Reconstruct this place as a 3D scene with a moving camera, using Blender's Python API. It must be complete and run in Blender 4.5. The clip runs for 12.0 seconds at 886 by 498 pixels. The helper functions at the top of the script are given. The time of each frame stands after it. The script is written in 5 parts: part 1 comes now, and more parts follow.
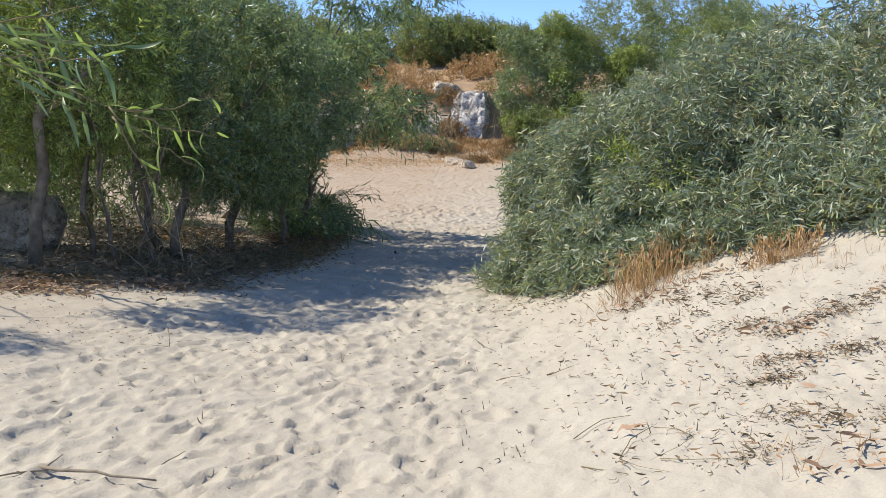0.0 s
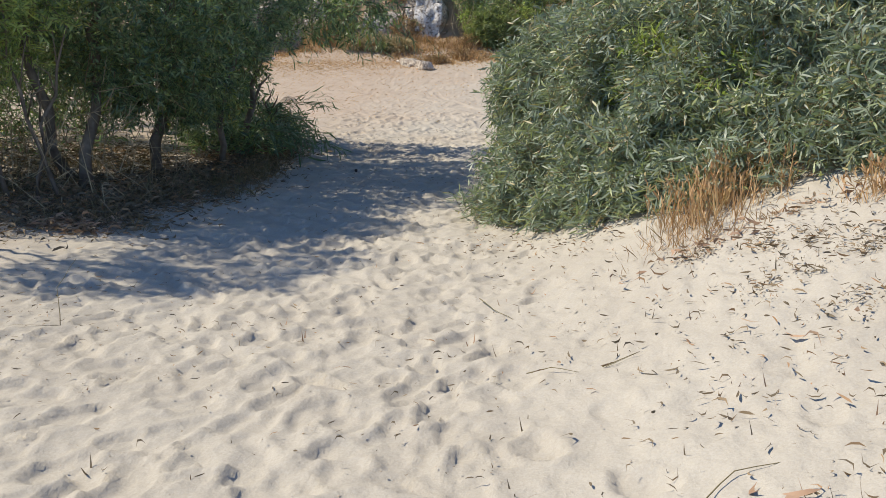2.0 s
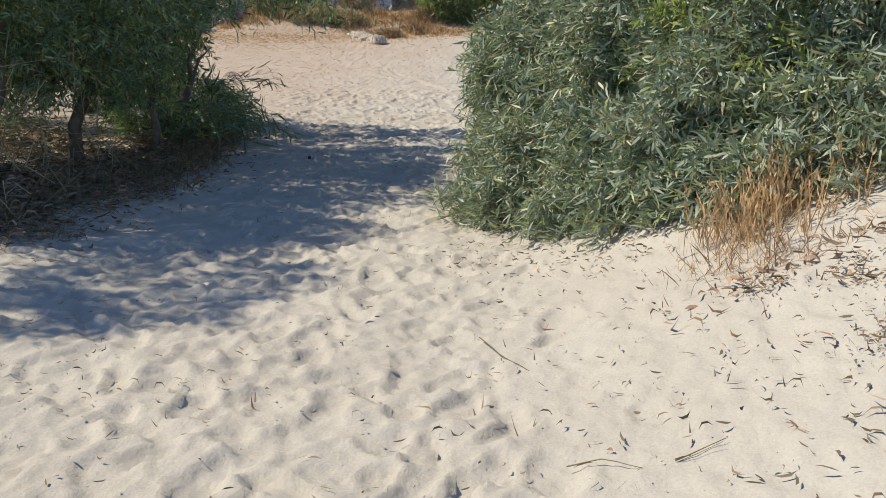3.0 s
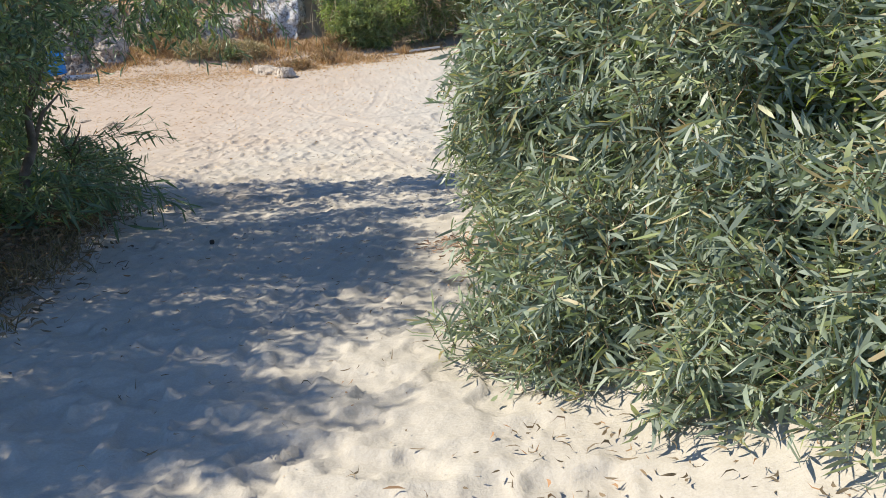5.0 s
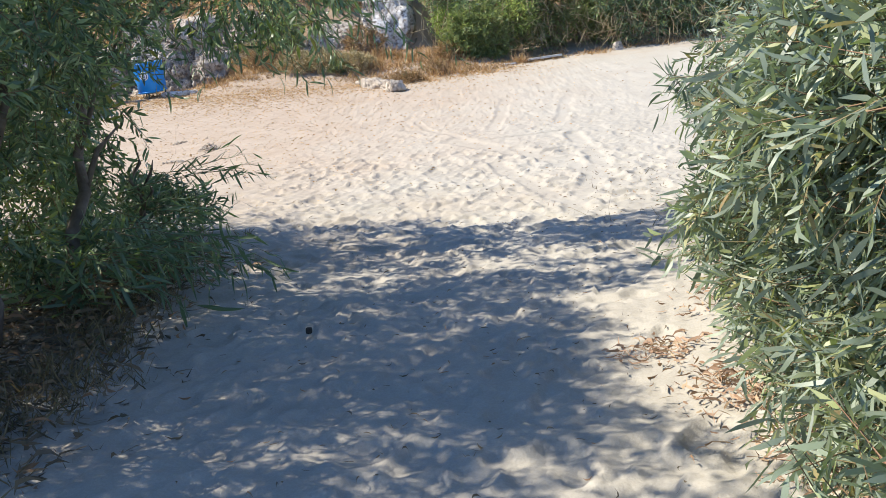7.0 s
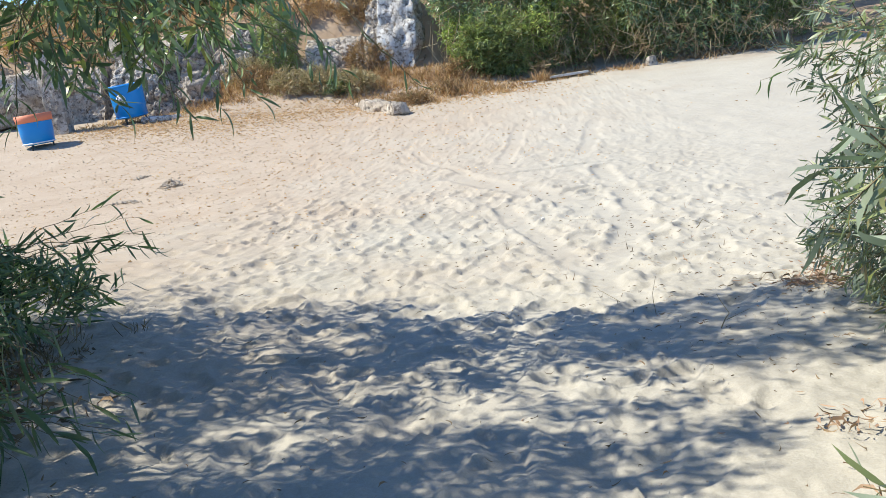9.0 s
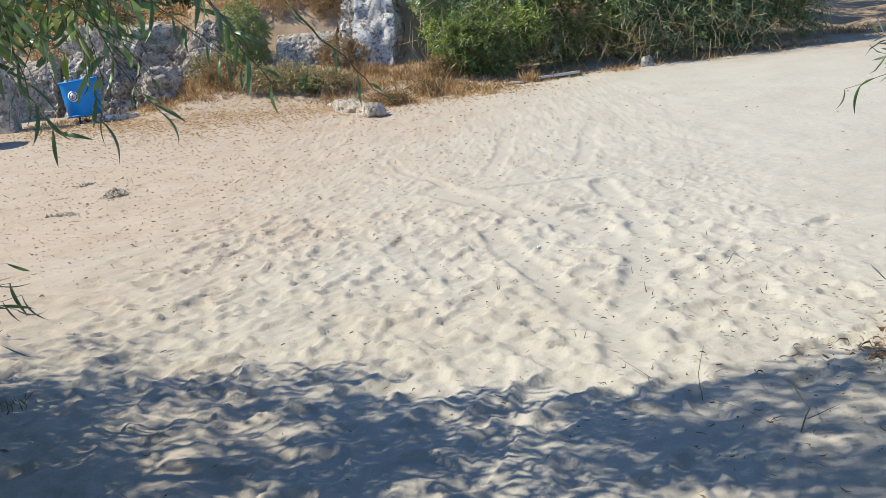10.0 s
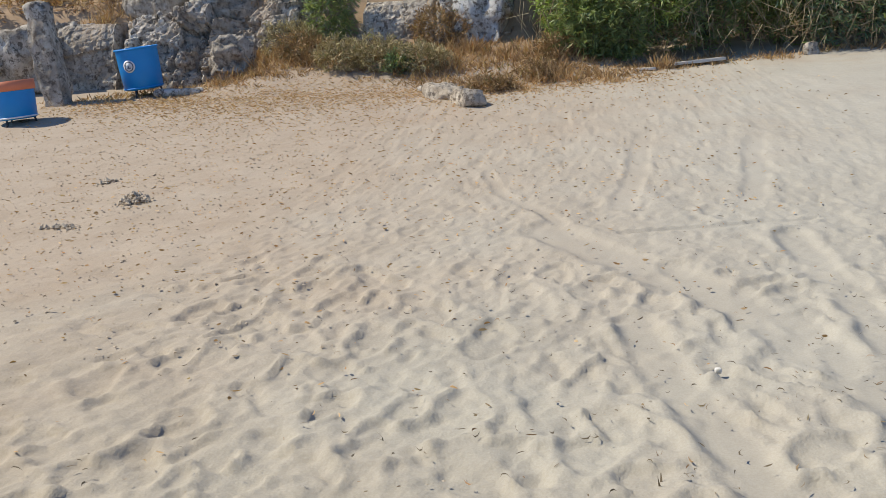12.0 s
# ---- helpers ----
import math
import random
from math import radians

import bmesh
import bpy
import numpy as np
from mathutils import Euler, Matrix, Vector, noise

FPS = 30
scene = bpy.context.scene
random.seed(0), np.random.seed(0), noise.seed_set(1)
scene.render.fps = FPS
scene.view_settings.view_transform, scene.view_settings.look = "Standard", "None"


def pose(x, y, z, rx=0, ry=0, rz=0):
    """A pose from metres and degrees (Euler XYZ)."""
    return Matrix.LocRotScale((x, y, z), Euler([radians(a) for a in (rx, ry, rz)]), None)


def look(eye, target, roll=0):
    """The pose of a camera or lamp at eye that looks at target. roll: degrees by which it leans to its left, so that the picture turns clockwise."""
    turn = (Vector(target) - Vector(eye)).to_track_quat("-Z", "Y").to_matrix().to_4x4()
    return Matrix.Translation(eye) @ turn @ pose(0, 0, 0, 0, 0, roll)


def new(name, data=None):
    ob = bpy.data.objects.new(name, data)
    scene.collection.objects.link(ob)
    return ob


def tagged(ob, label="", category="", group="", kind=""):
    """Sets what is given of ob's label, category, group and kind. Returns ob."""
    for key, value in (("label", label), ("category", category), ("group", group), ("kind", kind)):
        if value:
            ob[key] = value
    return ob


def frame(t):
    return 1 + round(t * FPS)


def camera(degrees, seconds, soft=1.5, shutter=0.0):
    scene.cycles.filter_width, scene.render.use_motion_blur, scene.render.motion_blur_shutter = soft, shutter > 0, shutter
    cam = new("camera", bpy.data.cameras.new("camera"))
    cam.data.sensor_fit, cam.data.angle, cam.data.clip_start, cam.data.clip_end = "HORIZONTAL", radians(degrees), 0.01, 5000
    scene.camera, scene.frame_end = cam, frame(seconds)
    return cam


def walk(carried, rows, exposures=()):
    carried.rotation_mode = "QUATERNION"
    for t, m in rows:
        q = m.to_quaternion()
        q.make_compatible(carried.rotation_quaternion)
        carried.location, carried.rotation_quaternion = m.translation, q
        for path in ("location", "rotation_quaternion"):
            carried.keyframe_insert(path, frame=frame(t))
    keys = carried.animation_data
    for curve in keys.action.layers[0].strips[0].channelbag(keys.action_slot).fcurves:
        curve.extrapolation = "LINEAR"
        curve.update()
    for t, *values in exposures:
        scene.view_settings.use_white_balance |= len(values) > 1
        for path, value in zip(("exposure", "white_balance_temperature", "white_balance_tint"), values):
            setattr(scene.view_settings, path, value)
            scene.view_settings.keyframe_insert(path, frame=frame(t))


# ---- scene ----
cam = camera(51.4, 12.0, soft=0.5)
PATH = [
    (0, (1.120, -1.530, 1.463), (0.882, 0.645, 1.228), 0.4),
    (0.5, (0.991, -1.219, 1.466), (0.766, 0.957, 1.234), 0.2),
    (1, (0.923, -0.817, 1.450), (0.740, 1.360, 1.187), -0.7),
    (1.5, (0.829, -0.295, 1.425), (0.634, 1.868, 1.073), -1.4),
    (2, (0.692, 0.274, 1.410), (0.573, 2.422, 0.950), -0.5),
    (2.5, (0.580, 0.862, 1.397), (0.509, 3.002, 0.892), 0.7),
    (3, (0.441, 1.451, 1.384), (0.448, 3.589, 0.867), 0.0),
    (3.2, (0.394, 1.661, 1.395), (0.436, 3.799, 0.881), -0.8),
    (4.8, (0.128, 4.184, 1.288), (0.311, 6.323, 0.805), -4.1),
    (5, (0.108, 4.424, 1.280), (0.310, 6.566, 0.820), -3.9),
    (5.5, (0.087, 4.907, 1.295), (0.300, 7.050, 0.845), -3.6),
    (6, (0.023, 5.448, 1.318), (0.136, 7.599, 0.870), -4.0),
    (6.5, (-0.096, 5.966, 1.337), (-0.058, 8.122, 0.895), -3.9),
    (7, (-0.119, 6.465, 1.341), (-0.156, 8.623, 0.917), -4.9),
    (7.2, (-0.164, 6.709, 1.357), (-0.245, 8.868, 0.944), -5.6),
    (8.8, (0.209, 8.661, 1.340), (0.056, 10.819, 0.937), -5.5),
    (9, (0.233, 8.888, 1.345), (0.130, 11.053, 0.967), -5.4),
    (9.5, (0.213, 9.583, 1.365), (0.150, 11.751, 0.997), -5.0),
    (10, (0.212, 10.249, 1.375), (0.156, 12.414, 0.989), -4.7),
    (10.5, (0.304, 10.940, 1.425), (0.283, 13.102, 1.027), -3.4),
    (11, (0.240, 11.614, 1.465), (0.208, 13.782, 1.092), -1.7),
    (11.2, (0.231, 11.957, 1.484), (0.180, 14.126, 1.119), -1.3),
    (11.5, (0.229, 12.353, 1.487), (0.117, 14.520, 1.125), -1.7),
    (11.6, (0.211, 12.525, 1.491), (0.069, 14.689, 1.124), -1.8),
    (12, (0.079, 13.049, 1.537), (-0.209, 15.186, 1.101), -2.7),
]
walk(cam, [(t, look(e, g, r)) for t, e, g, r in PATH], [(0.0, 0.24, 6600, 10), (2.5, 0.10, 6600, 10), (3.5, 0.17, 6500, 9), (5.0, 0.45, 6400, 10), (6.0, 0.58, 6300, 10), (7.2, 0.62, 6250, 10), (9.0, 0.54, 6150, 6), (10.5, 0.19, 6300, 6), (12.0, -0.06, 6450, 7)])

# ---- light ----
SUN_EL, SUN_AZ = radians(50), math.atan2(0.04, -0.99)
sun_dir = Vector((math.cos(SUN_EL) * math.cos(SUN_AZ), math.cos(SUN_EL) * math.sin(SUN_AZ), math.sin(SUN_EL)))
sun_data = bpy.data.lights.new("sun", "SUN")
sun_data.energy, sun_data.angle, sun_data.color = 5.4, radians(0.55), (1.0, 0.91, 0.76)
sun = new("sun", sun_data)
sun.matrix_world = look(sun_dir * 40, (0, 0, 0))

world = bpy.data.worlds.new("world")
scene.world = world
world.use_nodes = True
wn = world.node_tree.nodes
sky = wn.new("ShaderNodeTexSky")
sky.sky_type, sky.sun_disc = "NISHITA", False
sky.sun_elevation, sky.sun_rotation = SUN_EL, math.pi / 2 - SUN_AZ
sky.altitude = 3000
sky.air_density, sky.dust_density, sky.ozone_density = 0.75, 0.05, 5.0
wn["Background"].inputs["Strength"].default_value = 0.24
world.node_tree.links.new(sky.outputs["Color"], wn["Background"].inputs["Color"])


# ---- materials ----
class Mat:
    """A small builder of node materials."""

    def __init__(self, name, rough=0.8, spec=0.3):
        self.m = bpy.data.materials.new(name)
        self.m.use_nodes = True
        self.t = self.m.node_tree
        self.b = self.t.nodes["Principled BSDF"]
        self.b.inputs["Roughness"].default_value = rough
        self.b.inputs["Specular IOR Level"].default_value = spec
        self.co = self.t.nodes.new("ShaderNodeTexCoord").outputs["Object"]

    def link(self, a, b):
        self.t.links.new(a, b)

    def noise(self, scale, detail=4, rough=0.6, co=None):
        n = self.t.nodes.new("ShaderNodeTexNoise")
        n.inputs["Scale"].default_value, n.inputs["Detail"].default_value = scale, detail
        n.inputs["Roughness"].default_value = rough
        self.link(co or self.co, n.inputs["Vector"])
        return n.outputs["Fac"]

    def voronoi(self, scale, feature="F1"):
        n = self.t.nodes.new("ShaderNodeTexVoronoi")
        n.feature = feature
        n.inputs["Scale"].default_value = scale
        self.link(self.co, n.inputs["Vector"])
        return n.outputs["Distance"]

    def ramp(self, fac, stops):
        n = self.t.nodes.new("ShaderNodeValToRGB")
        while len(n.color_ramp.elements) < len(stops):
            n.color_ramp.elements.new(0.5)
        for e, (p, c) in zip(n.color_ramp.elements, stops):
            e.position, e.color = p, (*c, 1) if len(c) == 3 else (c[0], c[0], c[0], 1)
        self.link(fac, n.inputs["Fac"])
        return n.outputs["Color"]

    def mix(self, fac, a, b, kind="MIX"):
        n = self.t.nodes.new("ShaderNodeMix")
        n.data_type, n.blend_type = "RGBA", kind
        for v, i in ((fac, 0), (a, 6), (b, 7)):
            if isinstance(v, (int, float)):
                n.inputs[i].default_value = v
            elif isinstance(v, tuple):
                n.inputs[i].default_value = (*v, 1)
            else:
                self.link(v, n.inputs[i])
        return n.outputs[2]

    def math(self, op, a, b=0.0):
        n = self.t.nodes.new("ShaderNodeMath")
        n.operation = op
        for v, i in ((a, 0), (b, 1)):
            if isinstance(v, (int, float)):
                n.inputs[i].default_value = v
            else:
                self.link(v, n.inputs[i])
        return n.outputs[0]

    def axes(self):
        n = self.t.nodes.new("ShaderNodeSeparateXYZ")
        self.link(self.co, n.inputs[0])
        return n.outputs

    def island(self):
        return self.t.nodes.new("ShaderNodeNewGeometry").outputs["Random Per Island"]

    def colour(self, c):
        if isinstance(c, tuple):
            self.b.inputs["Base Color"].default_value = (*c, 1)
        else:
            self.link(c, self.b.inputs["Base Color"])
        return self

    def bump(self, height, distance, strength=1.0):
        n = self.t.nodes.new("ShaderNodeBump")
        n.inputs["Strength"].default_value, n.inputs["Distance"].default_value = strength, distance
        self.link(height, n.inputs["Height"])
        if self.b.inputs["Normal"].is_linked:
            self.link(self.b.inputs["Normal"].links[0].from_socket, n.inputs["Normal"])
        self.link(n.outputs["Normal"], self.b.inputs["Normal"])
        return self

    def through_light(self, colour, share):
        """Lets a share of the light pass, as a leaf does."""
        tr = self.t.nodes.new("ShaderNodeBsdfTranslucent")
        self.link(colour, tr.inputs["Color"])
        mx = self.t.nodes.new("ShaderNodeMixShader")
        mx.inputs[0].default_value = share
        self.link(self.b.outputs[0], mx.inputs[1])
        self.link(tr.outputs[0], mx.inputs[2])
        self.link(mx.outputs[0], self.t.nodes["Material Output"].inputs["Surface"])
        return self


def leaf_material(name, stops, rough, share, spec=0.5, live=True):
    m = Mat(name, rough, spec)
    c = m.ramp(m.island(), stops)
    if live:
        c = m.mix(m.math("MULTIPLY", m.noise(1.3, 2), 0.5), c, m.mix(0.6, c, (0.10, 0.14, 0.035)))
    else:
        c = m.mix(m.math("MULTIPLY", m.noise(2.3, 3), 0.5), c, m.mix(0.5, c, (0.30, 0.20, 0.12)))
    m.colour(c).through_light(m.mix(1.0, c, (1.25, 1.4, 0.85), "MULTIPLY"), share)
    return m.m


GREY_LEAF = leaf_material("grey_green_leaf", [(0.0, (0.130, 0.158, 0.125)), (0.40, (0.252, 0.305, 0.228)), (0.72, (0.360, 0.405, 0.310)),
                                             (0.86, (0.30, 0.35, 0.14)), (0.94, (0.40, 0.39, 0.19)), (1.0, (0.42, 0.30, 0.16))], 0.48, 0.26, 0.65)
GREEN_LEAF = leaf_material("green_leaf", [(0.0, (0.060, 0.100, 0.060)), (0.5, (0.185, 0.262, 0.140)), (0.85, (0.345, 0.425, 0.225)),
                                         (0.97, (0.30, 0.34, 0.07)), (1.0, (0.42, 0.36, 0.12))], 0.42, 0.32, 0.6)
FRESH_LEAF = leaf_material("fresh_leaf", [(0.0, (0.130, 0.185, 0.055)), (0.5, (0.350, 0.425, 0.130)), (0.9, (0.47, 0.52, 0.17)),
                                         (1.0, (0.46, 0.43, 0.12))], 0.46, 0.46, 0.6)
OLIVE_LEAF = leaf_material("olive_leaf", [(0.0, (0.13, 0.17, 0.075)), (0.5, (0.22, 0.265, 0.105)), (0.85, (0.31, 0.345, 0.135)),
                                         (1.0, (0.36, 0.34, 0.12))], 0.5, 0.40, 0.5)
LITTER = leaf_material("dead_leaf", [(0.0, (0.085, 0.070, 0.045)), (0.4, (0.16, 0.13, 0.085)), (0.75, (0.26, 0.19, 0.11)),
                                    (1.0, (0.36, 0.20, 0.10))], 0.7, 0.05, 0.25, live=False)
RED_LITTER = leaf_material("rust_dead_leaf", [(0.0, (0.22, 0.14, 0.09)), (0.4, (0.36, 0.23, 0.15)), (0.75, (0.46, 0.31, 0.21)),
                                             (1.0, (0.50, 0.38, 0.25))], 0.7, 0.08, 0.25, live=False)
STRAW = leaf_material("dry_grass", [(0.0, (0.36, 0.20, 0.09)), (0.5, (0.53, 0.335, 0.17)), (0.85, (0.64, 0.46, 0.27)), (1.0, (0.42, 0.20, 0.08))], 0.7, 0.2, 0.25, live=False)
RUST_GRASS = leaf_material("rust_grass", [(0.0, (0.22, 0.13, 0.06)), (0.5, (0.36, 0.22, 0.11)), (0.9, (0.46, 0.31, 0.16)), (1.0, (0.20, 0.20, 0.08))], 0.75, 0.15, 0.2, live=False)
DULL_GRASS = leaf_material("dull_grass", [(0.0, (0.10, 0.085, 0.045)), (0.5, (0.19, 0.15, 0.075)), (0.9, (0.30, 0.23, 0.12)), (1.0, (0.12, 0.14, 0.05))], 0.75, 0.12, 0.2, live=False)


def bark_material():
    m = Mat("bark", 0.85, 0.2)
    c = m.ramp(m.noise(9, 5), [(0.25, (0.09, 0.07, 0.05)), (0.55, (0.20, 0.16, 0.12)), (0.8, (0.31, 0.26, 0.20))])
    m.colour(c).bump(m.noise(40, 4), 0.005)
    return m.m


def twig_material():
    m = Mat("twig", 0.7, 0.3)
    m.colour(m.ramp(m.island(), [(0.0, (0.12, 0.09, 0.05)), (0.5, (0.20, 0.17, 0.08)), (1.0, (0.26, 0.15, 0.09))]))
    m.bump(m.noise(60, 3), 0.002)
    return m.m


def dead_wood_material():
    m = Mat("grey_dead_wood", 0.85, 0.2)
    m.colour(m.ramp(m.noise(14, 4), [(0.3, (0.15, 0.12, 0.09)), (0.7, (0.34, 0.29, 0.22))])).bump(m.noise(50, 3), 0.004)
    return m.m


def dry_twig_material():
    m = Mat("dry_twig", 0.8, 0.2)
    m.colour(m.ramp(m.island(), [(0.0, (0.22, 0.17, 0.10)), (0.6, (0.40, 0.33, 0.20)), (1.0, (0.30, 0.20, 0.12))])).bump(m.noise(60, 3), 0.003)
    return m.m


DRY_TWIG = dry_twig_material()
BARK, TWIG, DEAD_WOOD = bark_material(), twig_material(), dead_wood_material()


def sand_material():
    m = Mat("sand", 0.92, 0.12)
    x, y, z = m.axes()
    pale = m.ramp(m.noise(1.1, 5), [(0.3, (0.408, 0.380, 0.322)), (0.7, (0.465, 0.438, 0.375))])
    warm = m.ramp(m.noise(1.7, 6), [(0.3, (0.375, 0.297, 0.222)), (0.7, (0.450, 0.372, 0.292))])
    # the earthier stretch lies to the left and towards the rocks
    f = m.math("ADD", m.math("MULTIPLY", m.math("ADD", x, -0.2), -0.16), m.math("MULTIPLY", m.math("ADD", y, -14.0), 0.045))
    f = m.math("ADD", f, m.math("MULTIPLY", m.math("ADD", m.noise(0.5, 3), -0.5), 1.2))
    c = m.mix(m.ramp(f, [(0.0, (0.0,)), (0.9, (1.0,))]), pale, warm)
    soil = m.ramp(m.noise(2.3, 6), [(0.3, (0.27, 0.18, 0.11)), (0.7, (0.43, 0.31, 0.20))])
    c = m.mix(m.ramp(m.math("MULTIPLY", m.math("ADD", z, m.math("MULTIPLY", m.noise(1.2, 3), 0.6)), 0.25), [(0.40, (0.0,)), (0.52, (1.0,))]), c, soil)
    grit = m.ramp(m.voronoi(55), [(0.03, (0.0,)), (0.09, (1.0,))])
    patch = m.ramp(m.noise(2.6, 3), [(0.40, (0.05,)), (0.62, (0.50,))])
    c = m.mix(m.math("MULTIPLY", m.math("SUBTRACT", 1.0, grit), patch), c, (0.20, 0.16, 0.12))
    c = m.mix(m.math("MULTIPLY", m.noise(260, 2), 0.30), c, (0.36, 0.305, 0.235))
    c = m.mix(m.ramp(m.noise(85, 4, 0.75), [(0.40, (1.0,)), (0.62, (0.0,))]), c, m.mix(1.0, c, (0.91, 0.90, 0.89), "MULTIPLY"))
    m.colour(c)
    loose = m.t.nodes.new("ShaderNodeAttribute")
    loose.attribute_name = "pressed"
    loose = m.math("SUBTRACT", 1.0, m.math("MULTIPLY", loose.outputs["Fac"], 0.9))
    m.bump(m.math("MULTIPLY", m.noise(9, 5, 0.55), loose), 0.026, 0.55).bump(m.math("MULTIPLY", m.noise(30, 6, 0.65), loose), 0.007, 0.7).bump(m.noise(170, 3), 0.0015, 0.8)
    return m.m


SAND = sand_material()


def rock_material(name, pale, dark, white):
    m = Mat(name, 0.9, 0.2)
    c = m.ramp(m.noise(2.2, 8, 0.7), [(0.32, dark), (0.5, pale), (0.68, white)])
    holes = m.ramp(m.noise(11, 7, 0.78), [(0.42, (0.0,)), (0.50, (1.0,))])
    c = m.mix(holes, (0.14, 0.115, 0.09), c)
    # rain-worn streaks run down the faces
    stretch = m.t.nodes.new("ShaderNodeVectorMath")
    stretch.operation = "MULTIPLY"
    stretch.inputs[1].default_value = (7.0, 7.0, 1.2)
    m.link(m.co, stretch.inputs[0])
    streak = m.noise(1.0, 6, 0.7, stretch.outputs[0])
    c = m.mix(m.ramp(streak, [(0.50, (0.0,)), (0.66, (0.75,))]), c, (0.23, 0.20, 0.165))
    c = m.mix(m.ramp(m.noise(0.9, 3), [(0.5, (0.0,)), (0.75, (0.7,))]), c, (0.42, 0.31, 0.21))
    m.colour(c).bump(streak, 0.03, 0.6).bump(m.noise(9, 8, 0.75), 0.045, 0.8).bump(m.noise(30, 6, 0.75), 0.012, 0.8)
    return m.m


ROCK = rock_material("limestone", (0.46, 0.40, 0.325), (0.21, 0.175, 0.135), (0.74, 0.68, 0.59))
SANDY_ROCK = rock_material("sand_coloured_rock", (0.53, 0.455, 0.36), (0.37, 0.30, 0.225), (0.66, 0.59, 0.49))
WHITE_ROCK = rock_material("white_limestone", (0.60, 0.57, 0.52), (0.36, 0.32, 0.28), (0.78, 0.76, 0.71))


def paint_material(name, a, b, rust, rough=0.45):
    m = Mat(name, rough, 0.4)
    c = m.mix(m.noise(4, 5), a, b)
    c = m.mix(m.ramp(m.noise(18, 6, 0.7), [(0.66, (0.0,)), (0.72, (1.0,))]), c, rust)
    m.colour(c).bump(m.noise(25, 3), 0.004, 0.5)
    return m.m


BLUE = paint_material("blue_painted_steel", (0.008, 0.20, 0.55), (0.012, 0.26, 0.64), (0.03, 0.16, 0.36))
ORANGE = paint_material("faded_orange_paint", (0.60, 0.17, 0.08), (0.68, 0.24, 0.13), (0.42, 0.20, 0.12), 0.6)
DARK_STEEL = paint_material("dark_steel", (0.03, 0.035, 0.04), (0.05, 0.055, 0.06), (0.12, 0.07, 0.04), 0.6)
WHITE_PAINT = paint_material("white_paint", (0.70, 0.71, 0.72), (0.78, 0.78, 0.78), (0.5, 0.5, 0.5), 0.6)
LOGO_DARK = paint_material("dark_print", (0.03, 0.05, 0.09), (0.04, 0.06, 0.12), (0.1, 0.1, 0.12), 0.6)
PALE_BOARD = paint_material("weathered_board", (0.50, 0.46, 0.40), (0.62, 0.58, 0.52), (0.28, 0.24, 0.19), 0.85)
BLUE_MARK = paint_material("blue_spray_paint", (0.03, 0.15, 0.55), (0.05, 0.2, 0.6), (0.2, 0.25, 0.4), 0.7)


def plain_material(name, a, b):
    m = Mat(name, 0.9, 0.2)
    m.colour(m.mix(m.noise(30, 4), a, b)).bump(m.noise(60, 4), 0.002)
    return m.m


DIRT = plain_material("crumbled_earth", (0.34, 0.285, 0.22), (0.52, 0.445, 0.35))
CHIPS = plain_material("pale_chips", (0.40, 0.325, 0.245), (0.52, 0.44, 0.345))
DARK_STONE = plain_material("dark_stone", (0.030, 0.028, 0.026), (0.065, 0.060, 0.052))
PALE_STONE = plain_material("pale_stone", (0.62, 0.59, 0.53), (0.74, 0.71, 0.65))


# ---- mesh helpers ----
def soft(x):
    return np.logaddexp(0, x)


def step(a, b, x):
    t = np.clip((x - a) / (b - a), 0, 1)
    return t * t * (3 - 2 * t)


def mesh_from(name, verts, loops, sizes, material, smooth=True):
    """A mesh from arrays: corner indices one after another, and each face's number of corners."""
    me = bpy.data.meshes.new(name)
    sizes = np.asarray(sizes, np.int32)
    me.vertices.add(len(verts))
    me.vertices.foreach_set("co", np.ascontiguousarray(verts, np.float32).ravel())
    me.loops.add(len(loops))
    me.loops.foreach_set("vertex_index", np.asarray(loops, np.int32))
    me.polygons.add(len(sizes))
    me.polygons.foreach_set("loop_start", np.concatenate(([0], np.cumsum(sizes)[:-1])).astype(np.int32))
    me.polygons.foreach_set("use_smooth", np.full(len(sizes), smooth))
    me.update(calc_edges=True)
    me.materials.append(material)
    return me


def part(name, bm, material, parent, label=""):
    """Links a bmesh, or a mesh, as one object under a thing or a part."""
    if isinstance(bm, bmesh.types.BMesh):
        me = bpy.data.meshes.new(name)
        for f in bm.faces:
            f.smooth = True
        bm.to_mesh(me)
        bm.free()
        me.materials.append(material)
    else:
        me = bm
    ob = new(name, me)
    ob.parent = parent
    return tagged(ob, label)


def thing(name, at, label, category, group="", kind="", turn=0.0):
    ob = new(name)
    ob.matrix_world = pose(*at, 0, 0, turn)
    ob.empty_display_size = 0.2
    return tagged(ob, label, category, group, kind)


def unit(v):
    return v / np.maximum(np.linalg.norm(v, axis=-1, keepdims=True), 1e-9)


